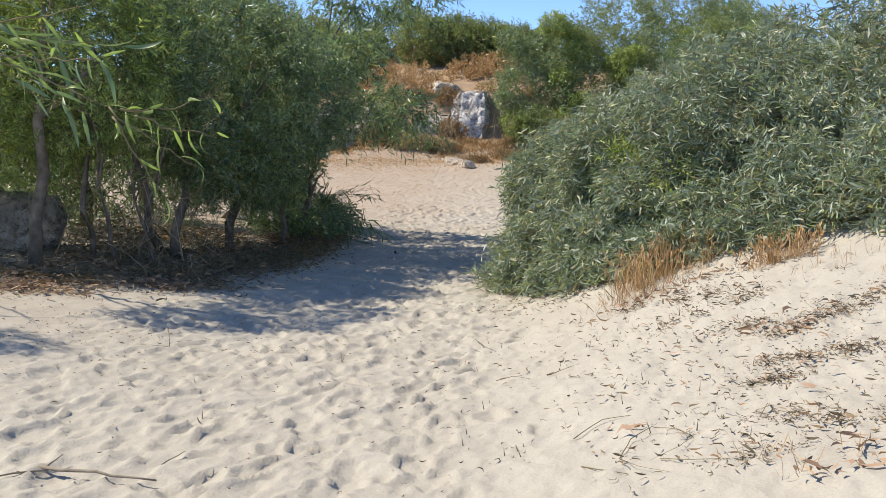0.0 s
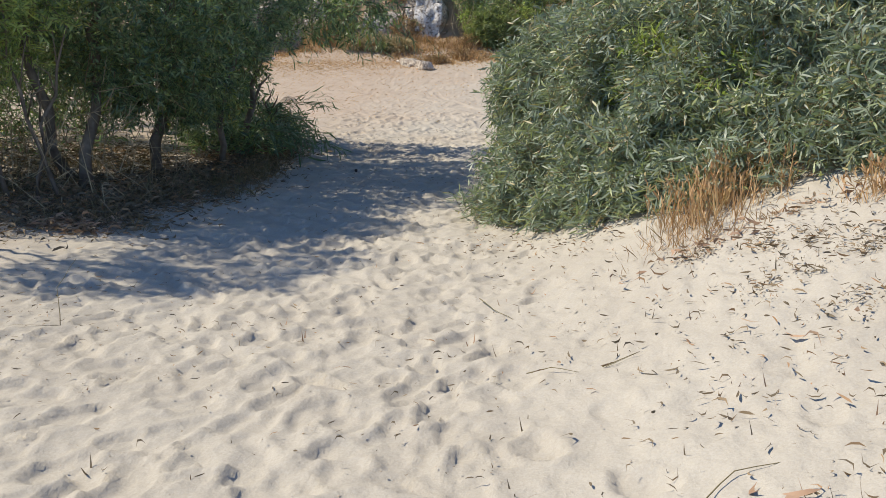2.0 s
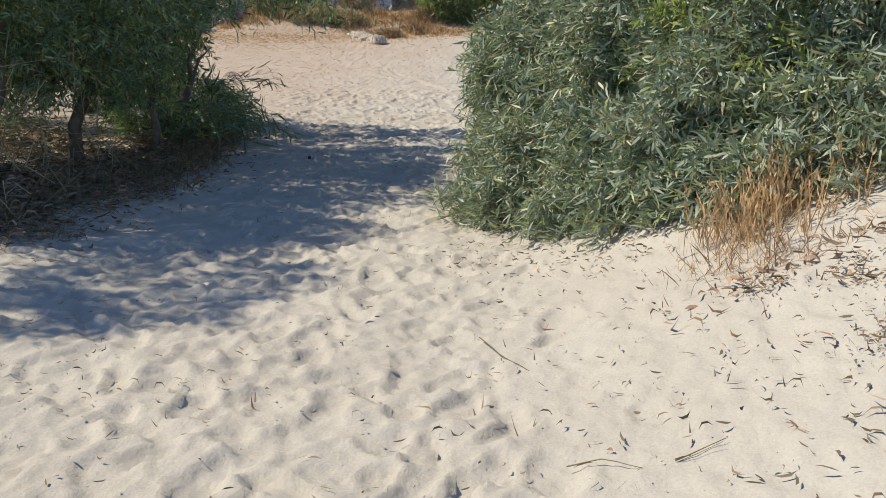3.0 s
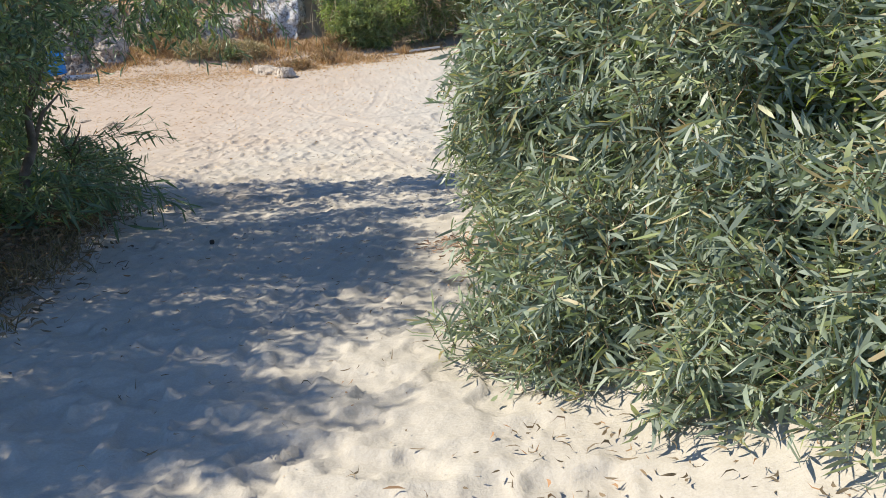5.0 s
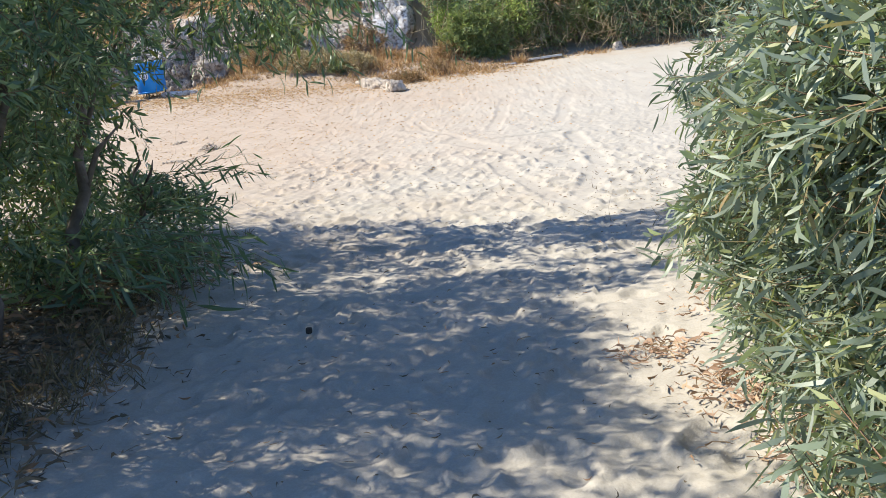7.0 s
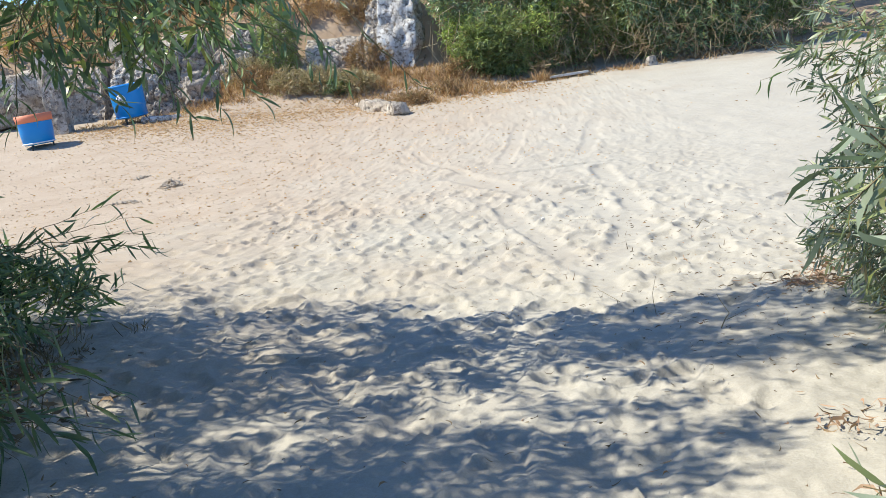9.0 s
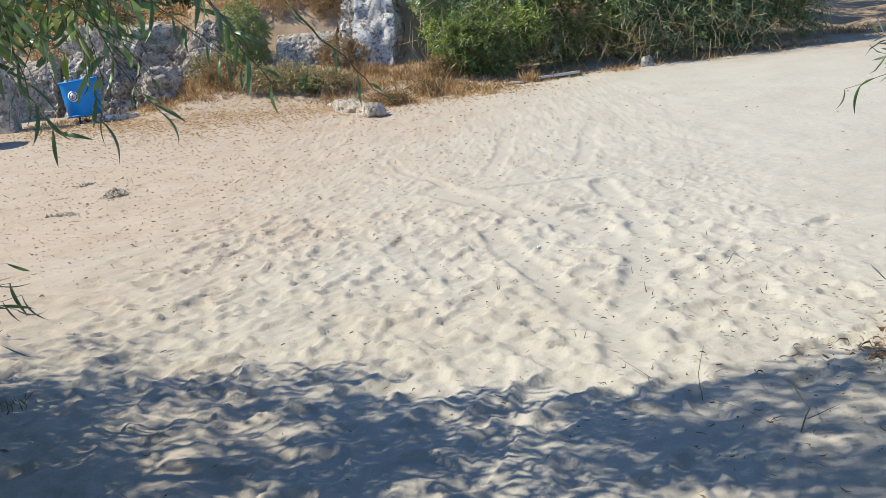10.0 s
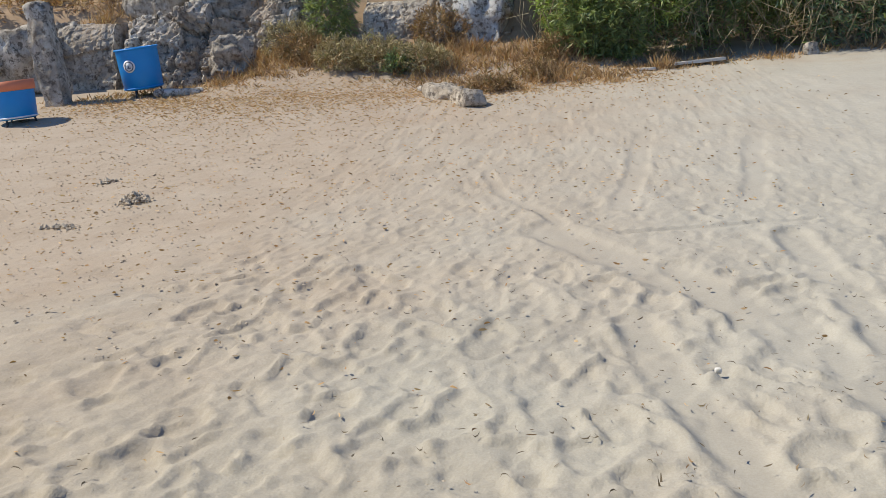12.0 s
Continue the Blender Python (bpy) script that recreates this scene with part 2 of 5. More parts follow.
def tube(bm, points, radii, sides=7):
    """A tapered tube along points, closed at both ends."""
    rings = []
    pts = [Vector(p) for p in points]
    for i, p in enumerate(pts):
        d = (pts[min(i + 1, len(pts) - 1)] - pts[max(i - 1, 0)]).normalized()
        a = d.orthogonal().normalized() if abs(d.z) > 0.99 else d.cross(Vector((0, 0, 1))).normalized()
        b = d.cross(a)
        rings.append([bm.verts.new(p + (a * math.cos(k * math.tau / sides) + b * math.sin(k * math.tau / sides)) * radii[i]) for k in range(sides)])
    for r, s in zip(rings, rings[1:]):
        for k in range(sides):
            bm.faces.new((r[k], r[(k + 1) % sides], s[(k + 1) % sides], s[k]))
    bm.faces.new(rings[0][::-1])
    bm.faces.new(rings[-1])
    return bm


# ---- ground ----
def base_height(x, y):
    """The lie of the land without footprints."""
    z = 0.1035 * soft((np.minimum(y, 30) - 17.2) / 0.9) + 0.45 * step(27.0, 29.3, y) * step(-6.4, -4.6, x) * (1 - step(-0.2, 1.8, x))
    z = z + 0.03 * np.maximum(x, 0) * step(17, 24, y) + 0.03 * np.maximum(np.minimum(x, 0), -8) * (step(17, 20, y) - step(22, 27, y))
    k = np.clip(0.30 + 0.06 * (y - 3.5), 0.27, 0.48)
    z = z + k * soft((np.minimum(x, 4.2) - 0.9) / 0.15) * 0.15 * (1 - step(9, 13, y))
    z = z + 0.03 * soft((-np.maximum(x, -5) - 1.3) / 0.3) * (1 - step(14, 18, y))
    # the rocky step and the slope behind it; the track goes on to the right of them
    hill = 1 - step(3.5, 8.0, x - 0.42 * (y - 29))
    z = z + hill * (1.25 * step(29.2, 30.3, y - 1.6 * step(-0.6, 1.2, x)) + 0.32 * soft((np.minimum(y, 37) - 30.0) / 0.5) * 0.5)
    z = z + (1 - hill) * 0.115 * (np.clip(y, 30, 62) - 30)
    z = z * (1 - step(60, 120, np.hypot(x, y - 20)) * 0.6)
    return z


def lump(x, y, scale, seed):
    """Cheap smooth noise from sines, about -1 to 1."""
    r = np.random.RandomState(seed)
    out = np.zeros_like(x, dtype=float)
    for _ in range(7):
        a, f, p = r.uniform(0, math.tau), r.uniform(0.6, 1.8) / scale, r.uniform(0, math.tau)
        out += np.sin((x * math.cos(a) + y * math.sin(a)) * f * 6.283 + p + 1.3 * np.sin((x * math.sin(a) - y * math.cos(a)) * f * 3.1 + p))
    return out / 4.5


def axis(fine_from, fine_to, fine, lo, hi, grow=1.16):
    """Grid lines: even where the walk passes, wider and wider outside it."""
    mid = np.arange(fine_from, fine_to + fine / 2, fine)
    up, d = [], fine
    while (up[-1] if up else fine_to) < hi:
        d *= grow
        up.append((up[-1] if up else fine_to) + d)
    down, d = [], fine
    while (down[-1] if down else fine_from) > lo:
        d *= grow
        down.append((down[-1] if down else fine_from) - d)
    return np.concatenate((down[::-1], mid, up))


def build_ground():
    xs = axis(-2.2, 2.9, 0.023, -420, 420, 1.08)
    ys = axis(1.6, 20.0, 0.024, -300, 600, 1.04)
    X, Y = np.meshgrid(xs, ys)
    Z = base_height(X, Y)
    near = (1 - step(4.5, 9, np.abs(X))) * step(-4, 0.5, Y) * (1 - step(24, 34, Y))
    Z += near * (0.010 * lump(X, Y, 0.55, 3) + 0.007 * lump(X, Y, 0.23, 4) + 0.0045 * lump(X, Y, 0.11, 6))
    far = step(28.5, 31, Y) * (1 - step(50, 80, Y))
    Z += far * 0.10 * lump(X, Y, 2.3, 5)
    flat = base_height(X, Y)
    D = np.zeros_like(Z)
    rng = np.random.RandomState(11)
    dents = []
    # trodden lane, then the open sand, then the quieter margins
    # number, from and to in x and y, depth and size against a usual print
    for n, x0, x1, y0, y1, sx, big in ((240, -4.5, 2.5, 18.5, 25.0, 0.45, 0.9), (120, 0.8, 3.3, 1.0, 6.5, 0.35, 0.9), (140, -3.1, -1.4, 2.0, 7.0, 0.4, 0.9), (620, -1.8, 0.75, 1.0, 8.5, 1.0, 0.95),
                                       (420, -1.5, 0.9, 8.5, 15.0, 0.9, 1.0), (300, -3.6, 0.3, 14.0, 19.0, 0.75, 1.0), (330, -1.9, 2.4, 14.2, 18.6, 1.05, 1.3)):
        for _ in range(n):
            x, y = rng.uniform(x0, x1) + rng.normal(0, 0.3), rng.uniform(y0, y1) + rng.normal(0, 0.3)
            dents.append((x, y, big * rng.uniform(0.055, 0.100), big * rng.uniform(0.09, 0.17), rng.normal(0, 0.6), sx * rng.uniform(0.010, 0.028)))
    for cx, cy, ra, rb, turn, depth in dents:
        r = max(ra, rb) * 2.0
        i0, i1 = np.searchsorted(xs, (cx - r, cx + r))
        j0, j1 = np.searchsorted(ys, (cy - r, cy + r))
        if i1 <= i0 or j1 <= j0:
            continue
        dx, dy = X[j0:j1, i0:i1] - cx, Y[j0:j1, i0:i1] - cy
        u, v = (dx * math.cos(turn) + dy * math.sin(turn)) / ra, (dy * math.cos(turn) - dx * math.sin(turn)) / rb
        q = np.sqrt(u * u + v * v)
        # heel and toe differ, and a fresh print wipes out the older ones under it
        wall = 9 + 13 * abs(math.sin(cx * 37 + cy * 19))
        tilt = 1 + 0.5 * math.sin(cx * 53 + cy * 31) * v + 0.5 * math.sin(cx * 23 - cy * 41) * u
        q = q * (1 + 0.10 * np.sin(3 * np.arctan2(v, u) + cx * 61))
        inside = 1 / (1 + np.exp((q - 0.95) * wall))
        old = D[j0:j1, i0:i1]
        rim = 0.55 * np.exp(-((q - 1.2) / 0.17) ** 2) * (0.7 + 0.3 * np.sin(3 * turn + 4 * u))
        D[j0:j1, i0:i1] = old * (1 - 0.85 * inside) + depth * (rim - 1.15 * np.clip(tilt, 0.25, 1.8) * inside)
    Z += np.where(D < 0, 0.045 * np.tanh(D / 0.045), 0.026 * np.tanh(D / 0.026))
    # wheel tracks across the open sand: a pressed bed with a raised lip, along a bent line
    bed = np.zeros_like(Z)
    for line, w, depth, lug in RUTS:
        best, along, total = np.full_like(Z, 9.0), np.zeros_like(Z), 0.0
        for (ax, ay), (bx, by) in zip(line, line[1:]):
            L = math.hypot(bx - ax, by - ay)
            ux, uy = (bx - ax) / L, (by - ay) / L
            u = np.clip((X - ax) * ux + (Y - ay) * uy, 0, L)
            dx, dy = X - ax - u * ux, Y - ay - u * uy
            d = np.hypot(dx, dy) * np.where(dy * ux - dx * uy < 0, -1, 1)
            nearer = np.abs(d) < np.abs(best)
            best, along = np.where(nearer, d, best), np.where(nearer, total + u, along)
            total += L
        q = (best + 0.02 * np.sin(along * 2.9) + 0.008 * np.sin(along * 11)) / w
        press = np.exp(-q ** 6) * (0.80 + 0.2 * np.sin(along * 3.1 + 1) * np.sin(along * 7.3))
        bed = np.maximum(bed, press)
        Z = Z * (1 - 0.92 * press) + 0.92 * press * (flat + 0.004 * lump(X, Y, 0.4, 9))
        Z += depth * (-0.7 * press + 0.60 * np.exp(-((q + 1.35) / 0.34) ** 2) * (0.55 + 0.45 * np.sin(along * 5 + 2 * np.sin(along * 1.7))) + 0.2 * np.exp(-((q - 1.35) / 0.34) ** 2))
        Z += lug * press * np.sin(along * 52 + np.sin(best * 60)) * (np.abs(q) < 0.9)
    ny, nx = X.shape
    idx = np.arange(nx * ny).reshape(ny, nx)
    quads = np.stack((idx[:-1, :-1], idx[:-1, 1:], idx[1:, 1:], idx[1:, :-1]), -1).reshape(-1)
    me = mesh_from("ground", np.stack((X, Y, Z), -1).reshape(-1, 3), quads, np.full(len(quads) // 4, 4), SAND)
    me.attributes.new("pressed", "FLOAT", "POINT").data.foreach_set("value", bed.astype(np.float32).ravel())
    return tagged(new("ground", me), "pale trodden beach sand with footprints and dry debris", "ground", kind="structure")


# each: the line, half its width, its depth and the height of the lugs' marks
RUTS = [
    (((0.46, 17.95), (0.63, 16.85), (0.80, 15.9), (0.97, 15.1)), 0.12, 0.037, 0.0),
    (((-0.05, 19.75), (0.52, 18.95), (1.0, 18.25), (1.36, 17.5), (1.54, 16.7)), 0.18, 0.034, 0.0),
    (((1.62, 19.45), (1.68, 18.3), (1.62, 17.1), (1.36, 16.3), (1.10, 15.4), (0.95, 14.5)), 0.12, 0.028, 0.0035),
    (((0.50, 19.62), (1.15, 19.72), (1.85, 19.80)), 0.045, 0.024, 0.0),
    (((-0.62, 21.7), (-0.40, 20.8), (0.05, 19.9)), 0.06, 0.012, 0.0020),
    (((0.95, 23.0), (0.55, 20.3)), 0.10, 0.010, 0.0030),
    (((2.0, 22.6), (1.5, 20.2)), 0.10, 0.010, 0.0030),
]
build_ground()


def h(x, y):
    return float(base_height(np.float64(x), np.float64(y)))


# ---- plants ----
def leaves_mesh(name, base, out, length, width, rng, material, flat=False, curl=0.0):
    """Narrow bent leaves: a point at the base, two pairs along the blade and the tip."""
    n = len(base)
    out = unit(out)
    side = unit(np.cross(out, unit(rng.normal(size=(n, 3)))))
    face = np.cross(side, out)
    L, W = length[:, None], width[:, None] * 0.5
    bend = rng.uniform(-0.16, 0.22, n)[:, None] * L
    if flat:
        p = np.stack((base, base + out * L * 0.45 + side * W + face * bend * 0.4, base + out * L * 0.45 - side * W + face * bend * 0.4,
                      base + out * L - face * bend * 0.5), 1)
        loops = (np.arange(n)[:, None] * 4 + np.array([[0, 1, 3, 2]])).reshape(-1)
        return mesh_from(name, p.reshape(-1, 3), loops, np.full(n, 4), material)
    a, b = base + out * L * 0.32 + face * bend * 0.55, base + out * L * 0.70 + face * bend * 0.75
    sweep = side * L * rng.normal(0, 1, n)[:, None] * curl
    a, b = a + sweep, b + sweep * 0.9
    p = np.stack((base, a + side * W * 0.95, a - side * W * 0.95, b + side * W * 0.85, b - side * W * 0.85, base + out * L), 1)
    loops = (np.arange(n)[:, None] * 6 + np.array([[0, 1, 2, 1, 3, 4, 2, 3, 5, 4]])).reshape(-1)
    return mesh_from(name, p.reshape(-1, 3), loops, np.tile([3, 4, 3], n), material)


def twigs_mesh(name, a, b, radius, material):
    n = len(a)
    d = unit(b - a)
    s = unit(np.cross(d, np.tile([[0.31, 0.17, 0.93]], (n, 1))))
    t = np.cross(d, s)
    ring = [s, -0.5 * s + 0.87 * t, -0.5 * s - 0.87 * t]
    p = np.stack([a + r * radius for r in ring] + [b + r * radius * 0.45 for r in ring], 1)
    loops = (np.arange(n)[:, None] * 6 + np.array([[0, 1, 4, 3, 1, 2, 5, 4, 2, 0, 3, 5]])).reshape(-1)
    return mesh_from(name, p.reshape(-1, 3), loops, np.full(3 * n, 4), material)


def shoots(lobes, count, rng, shell, lift, jitter=0.85, floor=0.03):
    """Starts and directions of leafy shoots near the skin of a group of lobes (x, y, z, rx, ry, rz)."""
    lobes = np.array(lobes, float)
    C, R = lobes[:, :3], lobes[:, 3:]
    weight = (R[:, 0] * R[:, 1] + R[:, 1] * R[:, 2] + R[:, 0] * R[:, 2])
    got_p, got_d, have = [], [], 0
    while have < count:
        m = count * 2
        i = rng.choice(len(lobes), m, p=weight / weight.sum())
        u = unit(rng.normal(size=(m, 3)))
        bumpy = 1 + 0.20 * np.sin(u[:, 0] * 5.1 + i * 1.7) * np.sin(u[:, 1] * 4.3 + i) + 0.11 * np.sin(u[:, 2] * 9.0 + u[:, 0] * 7 + i * 2.3)
        r = (1 - shell * rng.uniform(0, 1, m) ** 1.7) * bumpy
        # gaps: clusters of shoots with thinner places between them
        gap = np.sin(u[:, 0] * 11 + i) * np.sin(u[:, 1] * 13 + 2 * i) * np.sin(u[:, 2] * 12 + 3 * i)
        p = C[i] + u * R[i] * r[:, None]
        keep = (p[:, 2] > base_height(p[:, 0], p[:, 1]) + floor) & (rng.uniform(-0.5, 1, m) > -0.35 + 3.2 * np.maximum(gap, 0))
        for c, q in zip(C, R):
            keep &= (((p - c) / q) ** 2).sum(1) > 0.30
        n = unit(u / R[i])
        d = unit(n + jitter * rng.normal(size=(m, 3)) * 0.7 + np.array([0, 0, lift]))
        got_p.append(p[keep])
        got_d.append(d[keep])
        have += int(keep.sum())
    return np.concatenate(got_p)[:count], np.concatenate(got_d)[:count]


def crown_parts(parent, lobes, count, seed, material, leaf=(0.13, 0.016), shoot=0.30, per=9, shell=0.4, lift=0.25, droop=0.25, flat=False, spread=0.8, floor=0.03):
    rng = np.random.RandomState(seed)
    p, d = shoots(lobes, count, rng, shell, lift, floor=floor)
    n = len(p)
    L = shoot * rng.uniform(0.55, 1.25, n)
    start = p - d * L[:, None] * 0.5
    end = p + d * L[:, None] * 0.5
    end[:, 2] -= 0.12 * L
    s = np.tile(np.linspace(0.12, 1.0, per), (n, 1)) + rng.uniform(-0.05, 0.05, (n, per))
    base = start[:, None] + (end - start)[:, None] * s[..., None]
    around = unit(np.cross(d[:, None], rng.normal(size=(n, per, 3))))
    out = unit(end - start)[:, None] * 0.75 + around * spread + np.array([0, 0, -droop])
    ll = leaf[0] * rng.uniform(0.45, 1.45, (n, per))
    lw = leaf[1] * rng.uniform(0.55, 1.5, (n, per))
    base, out, ll, lw = base.reshape(-1, 3), out.reshape(-1, 3), ll.reshape(-1), lw.reshape(-1)
    ok = base[:, 2] > base_height(base[:, 0], base[:, 1]) + 0.012
    base, out, ll, lw = base[ok], out[ok], ll[ok], lw[ok]
    low = base[:, 2] + unit(out)[:, 2] * ll < base_height(base[:, 0], base[:, 1]) + 0.01
    out[low, 2] = 0.05
    off = np.array(parent.matrix_world.translation)
    crown = part("crown", leaves_mesh("crown", base - off, out, ll, lw, rng, material, flat, 0.05), material, parent)
    tagged(crown, kind="stuff")
    tw = part("twig_tangle", twigs_mesh("twig_tangle", start - off, end - off, max(0.0026, leaf[1] * 0.16), TWIG), TWIG, parent)
    tagged(tw, kind="stuff")


def stem_part(parent, foot, head, radius, seed, name="stem", bend=0.12):
    """A crooked tapering stem with two limbs."""
    r = random.Random(seed)
    off = parent.matrix_world.translation
    a, b = Vector(foot) - off, Vector(head) - off
    pts = [a.lerp(b, t) + Vector((r.uniform(-bend, bend), r.uniform(-bend, bend), 0)) * math.sin(t * math.pi) for t in (0, 0.15, 0.3, 0.45, 0.6, 0.75, 0.9, 1)]
    rad = [radius * k for k in (1.25, 1.0, 0.92, 0.84, 0.72, 0.58, 0.4, 0.22)]
    bm = tube(bmesh.new(), pts, rad, 8)
    for i in (3, 4, 5):
        q = pts[i]
        e = q + Vector((r.uniform(-0.5, 0.5), r.uniform(-0.5, 0.5), r.uniform(0.35, 0.8))) * (b - a).length * 0.4
        mid = q.lerp(e, 0.5) + Vector((r.uniform(-0.06, 0.06), r.uniform(-0.06, 0.06), 0.05))
        tube(bm, [q, mid, e], [rad[i] * 0.6, rad[i] * 0.45, rad[i] * 0.15], 6)
    return part(name, bm, BARK, parent)


def bush(name, label, category, foot, lobes, count, seed, material, stems=(), group="", **kw):
    ob = thing(name, (foot[0], foot[1], h(*foot)), label, category, group)
    crown_parts(ob, lobes, count, seed, material, **kw)
    for k, (f, head, radius) in enumerate(stems):
        stem_part(ob, (f[0], f[1], h(*f) - 0.03), head, radius, seed * 10 + k)
    return ob


def grass(name, label, spots, seed, material, tall=(0.2, 0.45), wide=0.006, lean=0.35, kind="stuff", category="grass", group="", share=14, heads=0.0):
    """Dry blades: spots are (x, y, rx, ry, blades)."""
    rng = np.random.RandomState(seed)
    P, H = [], []
    for x, y, rx, ry, n in spots:
        tuft = rng.normal(0, 1, (max(3, n // share), 2)) * 0.5
        k = rng.randint(0, len(tuft), n)
        xy = tuft[k] + rng.normal(0, 0.10, (n, 2))
        P.append(np.stack((x + xy[:, 0] * rx, y + xy[:, 1] * ry), 1))
        H.append(rng.uniform(*tall, n) * np.exp(-0.35 * (xy ** 2).sum(1)))
    P, H = np.concatenate(P), np.concatenate(H)
    z = base_height(P[:, 0], P[:, 1]) - 0.012
    base = np.column_stack((P, z))
    out = rng.normal(0, lean, (len(P), 3))
    out[:, 2] = 1
    W = np.full(len(P), wide) * rng.uniform(0.6, 1.5, len(P))
    if heads:
        # a few overlapping husks at the top of the tall stalks
        tall_one = np.flatnonzero(H > np.quantile(H, 1 - heads))
        for lift in (0.78, 0.86, 0.93):
            q = tall_one
            base = np.concatenate((base, base[q] + unit(out[q]) * H[q, None] * lift))
            out = np.concatenate((out, unit(out[q]) + rng.normal(0, 0.22, (len(q), 3))))
            W = np.concatenate((W, rng.uniform(0.007, 0.012, len(q))))
            H = np.concatenate((H, rng.uniform(0.03, 0.055, len(q))))
    me = leaves_mesh(name, base, out, H, W, rng, material)
    return tagged(new(name, me), label, category, group, kind)


def litter(name, label, spots, seed, material, size=(0.05, 0.12), wide=0.013, pile=0.03, curl=0.30):
    """Fallen leaves: spots are (x, y, rx, ry, count)."""
    rng = np.random.RandomState(seed)
    P, lift = [], []
    for x, y, rx, ry, n in spots:
        g = rng.normal(0, 0.5, (n, 2))
        P.append(np.stack((x + g[:, 0] * rx, y + g[:, 1] * ry), 1))
        lift.append(rng.uniform(0, 1, n) * pile * np.exp(-(g ** 2).sum(1)))
    P, lift = np.concatenate(P), np.concatenate(lift)
    z = base_height(P[:, 0], P[:, 1]) + 0.012 + lift
    a = rng.uniform(0, math.tau, len(P))
    out = np.column_stack((np.cos(a), np.sin(a), rng.normal(0.05, 0.18, len(P))))
    me = leaves_mesh(name, np.column_stack((P, z)), out, rng.uniform(*size, len(P)), wide * rng.uniform(0.5, 1.4, len(P)), rng, material, False, curl)
    return tagged(new(name, me), label, "leaf litter", kind="stuff")


# the grey-green thicket on the bank
broad = bush("acacia_bush", "broad grey-green acacia bush sweeping down to the sand", "bush", (2.2, 8.0),
     [(1.95, 8.3, 0.90, 1.05, 1.35, 0.98), (3.1, 7.7, 1.25, 1.35, 1.45, 1.25), (1.38, 7.95, 0.32, 0.80, 0.62, 0.45), (1.35, 7.12, 0.22, 0.36, 0.30, 0.24), (1.70, 7.15, 0.38, 0.58, 0.52, 0.48), (2.10, 6.55, 0.45, 0.62, 0.50, 0.42), (1.72, 6.70, 0.32, 0.42, 0.40, 0.34), (2.15, 6.15, 0.50, 0.45, 0.38, 0.34), (2.7, 5.95, 0.70, 0.5, 0.4, 0.38), (1.27, 8.95, 0.50, 0.48, 0.50, 0.50), (1.28, 8.95, 1.2, 0.50, 0.55, 0.45), (2.4, 6.9, 0.75, 1.0, 0.75, 0.65), (3.5, 6.8, 1.1, 1.0, 0.8, 0.9),
      (2.75, 6.3, 0.95, 0.55, 0.50, 0.42), (3.3, 5.95, 1.15, 0.55, 0.50, 0.42), (3.85, 5.6, 1.25, 0.6, 0.55, 0.45), (3.05, 5.6, 0.95, 0.45, 0.40, 0.33), (3.65, 5.15, 1.10, 0.5, 0.42, 0.36)],
     12000, 21, GREY_LEAF, [((2.3, 8.2), (1.9, 8.0, 1.4), 0.05), ((2.8, 8.0), (3.1, 7.7, 2.1), 0.06), ((2.5, 8.4), (2.2, 9.0, 1.6), 0.045)], "acacia thicket",
     leaf=(0.088, 0.0118), shoot=0.29, per=16, spread=1.0, droop=0.45, lift=0.1)
crown_parts(broad, [(1.25, 7.85, 0.14, 0.72, 0.42, 0.20), (1.8, 6.95, 0.22, 0.45, 0.4, 0.2)], 420, 25, GREY_LEAF, leaf=(0.10, 0.009), shoot=0.26, per=12, spread=0.9, droop=0.2)
crown_parts(broad, [(1.92, 7.42, 1.15, 0.38, 0.40, 0.38), (2.55, 6.85, 1.10, 0.50, 0.60, 0.36), (3.3, 6.1, 0.85, 0.4, 0.4, 0.3)], 520, 26, FRESH_LEAF, leaf=(0.085, 0.011), shoot=0.27, per=14, spread=0.9, lift=0.3)
bush("acacia_bush", "grey-green acacia bush leaning over the path edge", "bush", (2.2, 10.5),
     [(2.05, 9.7, 0.95, 1.0, 1.2, 1.0), (1.33, 9.70, 0.75, 0.55, 0.55, 0.70), (1.75, 10.2, 0.45, 0.55, 0.7, 0.45), (2.65, 11.3, 1.2, 1.1, 1.3, 1.15)],
     6200, 22, GREY_LEAF, [((2.2, 10.6), (1.9, 10.3, 1.6), 0.05), ((2.5, 11.0), (2.7, 11.3, 2.2), 0.055)], "acacia thicket",
     leaf=(0.088, 0.0118), shoot=0.29, per=16, spread=1.0, droop=0.45, lift=0.1)
bush("acacia_bush", "tall grey-green acacia bush at the thicket's far end", "bush", (3.0, 13.0),
     [(2.95, 13.0, 1.2, 0.95, 1.2, 1.25), (2.6, 13.7, 0.45, 0.55, 0.7, 0.5), (3.8, 13.2, 1.4, 1.3, 1.6, 1.4)],
     3600, 23, GREY_LEAF, [((2.9, 13.0), (2.8, 12.9, 2.0), 0.05), ((3.2, 13.2), (3.6, 13.2, 2.4), 0.05)], "acacia thicket",
     leaf=(0.088, 0.0118), shoot=0.29, per=16, spread=1.0, droop=0.45, lift=0.1)
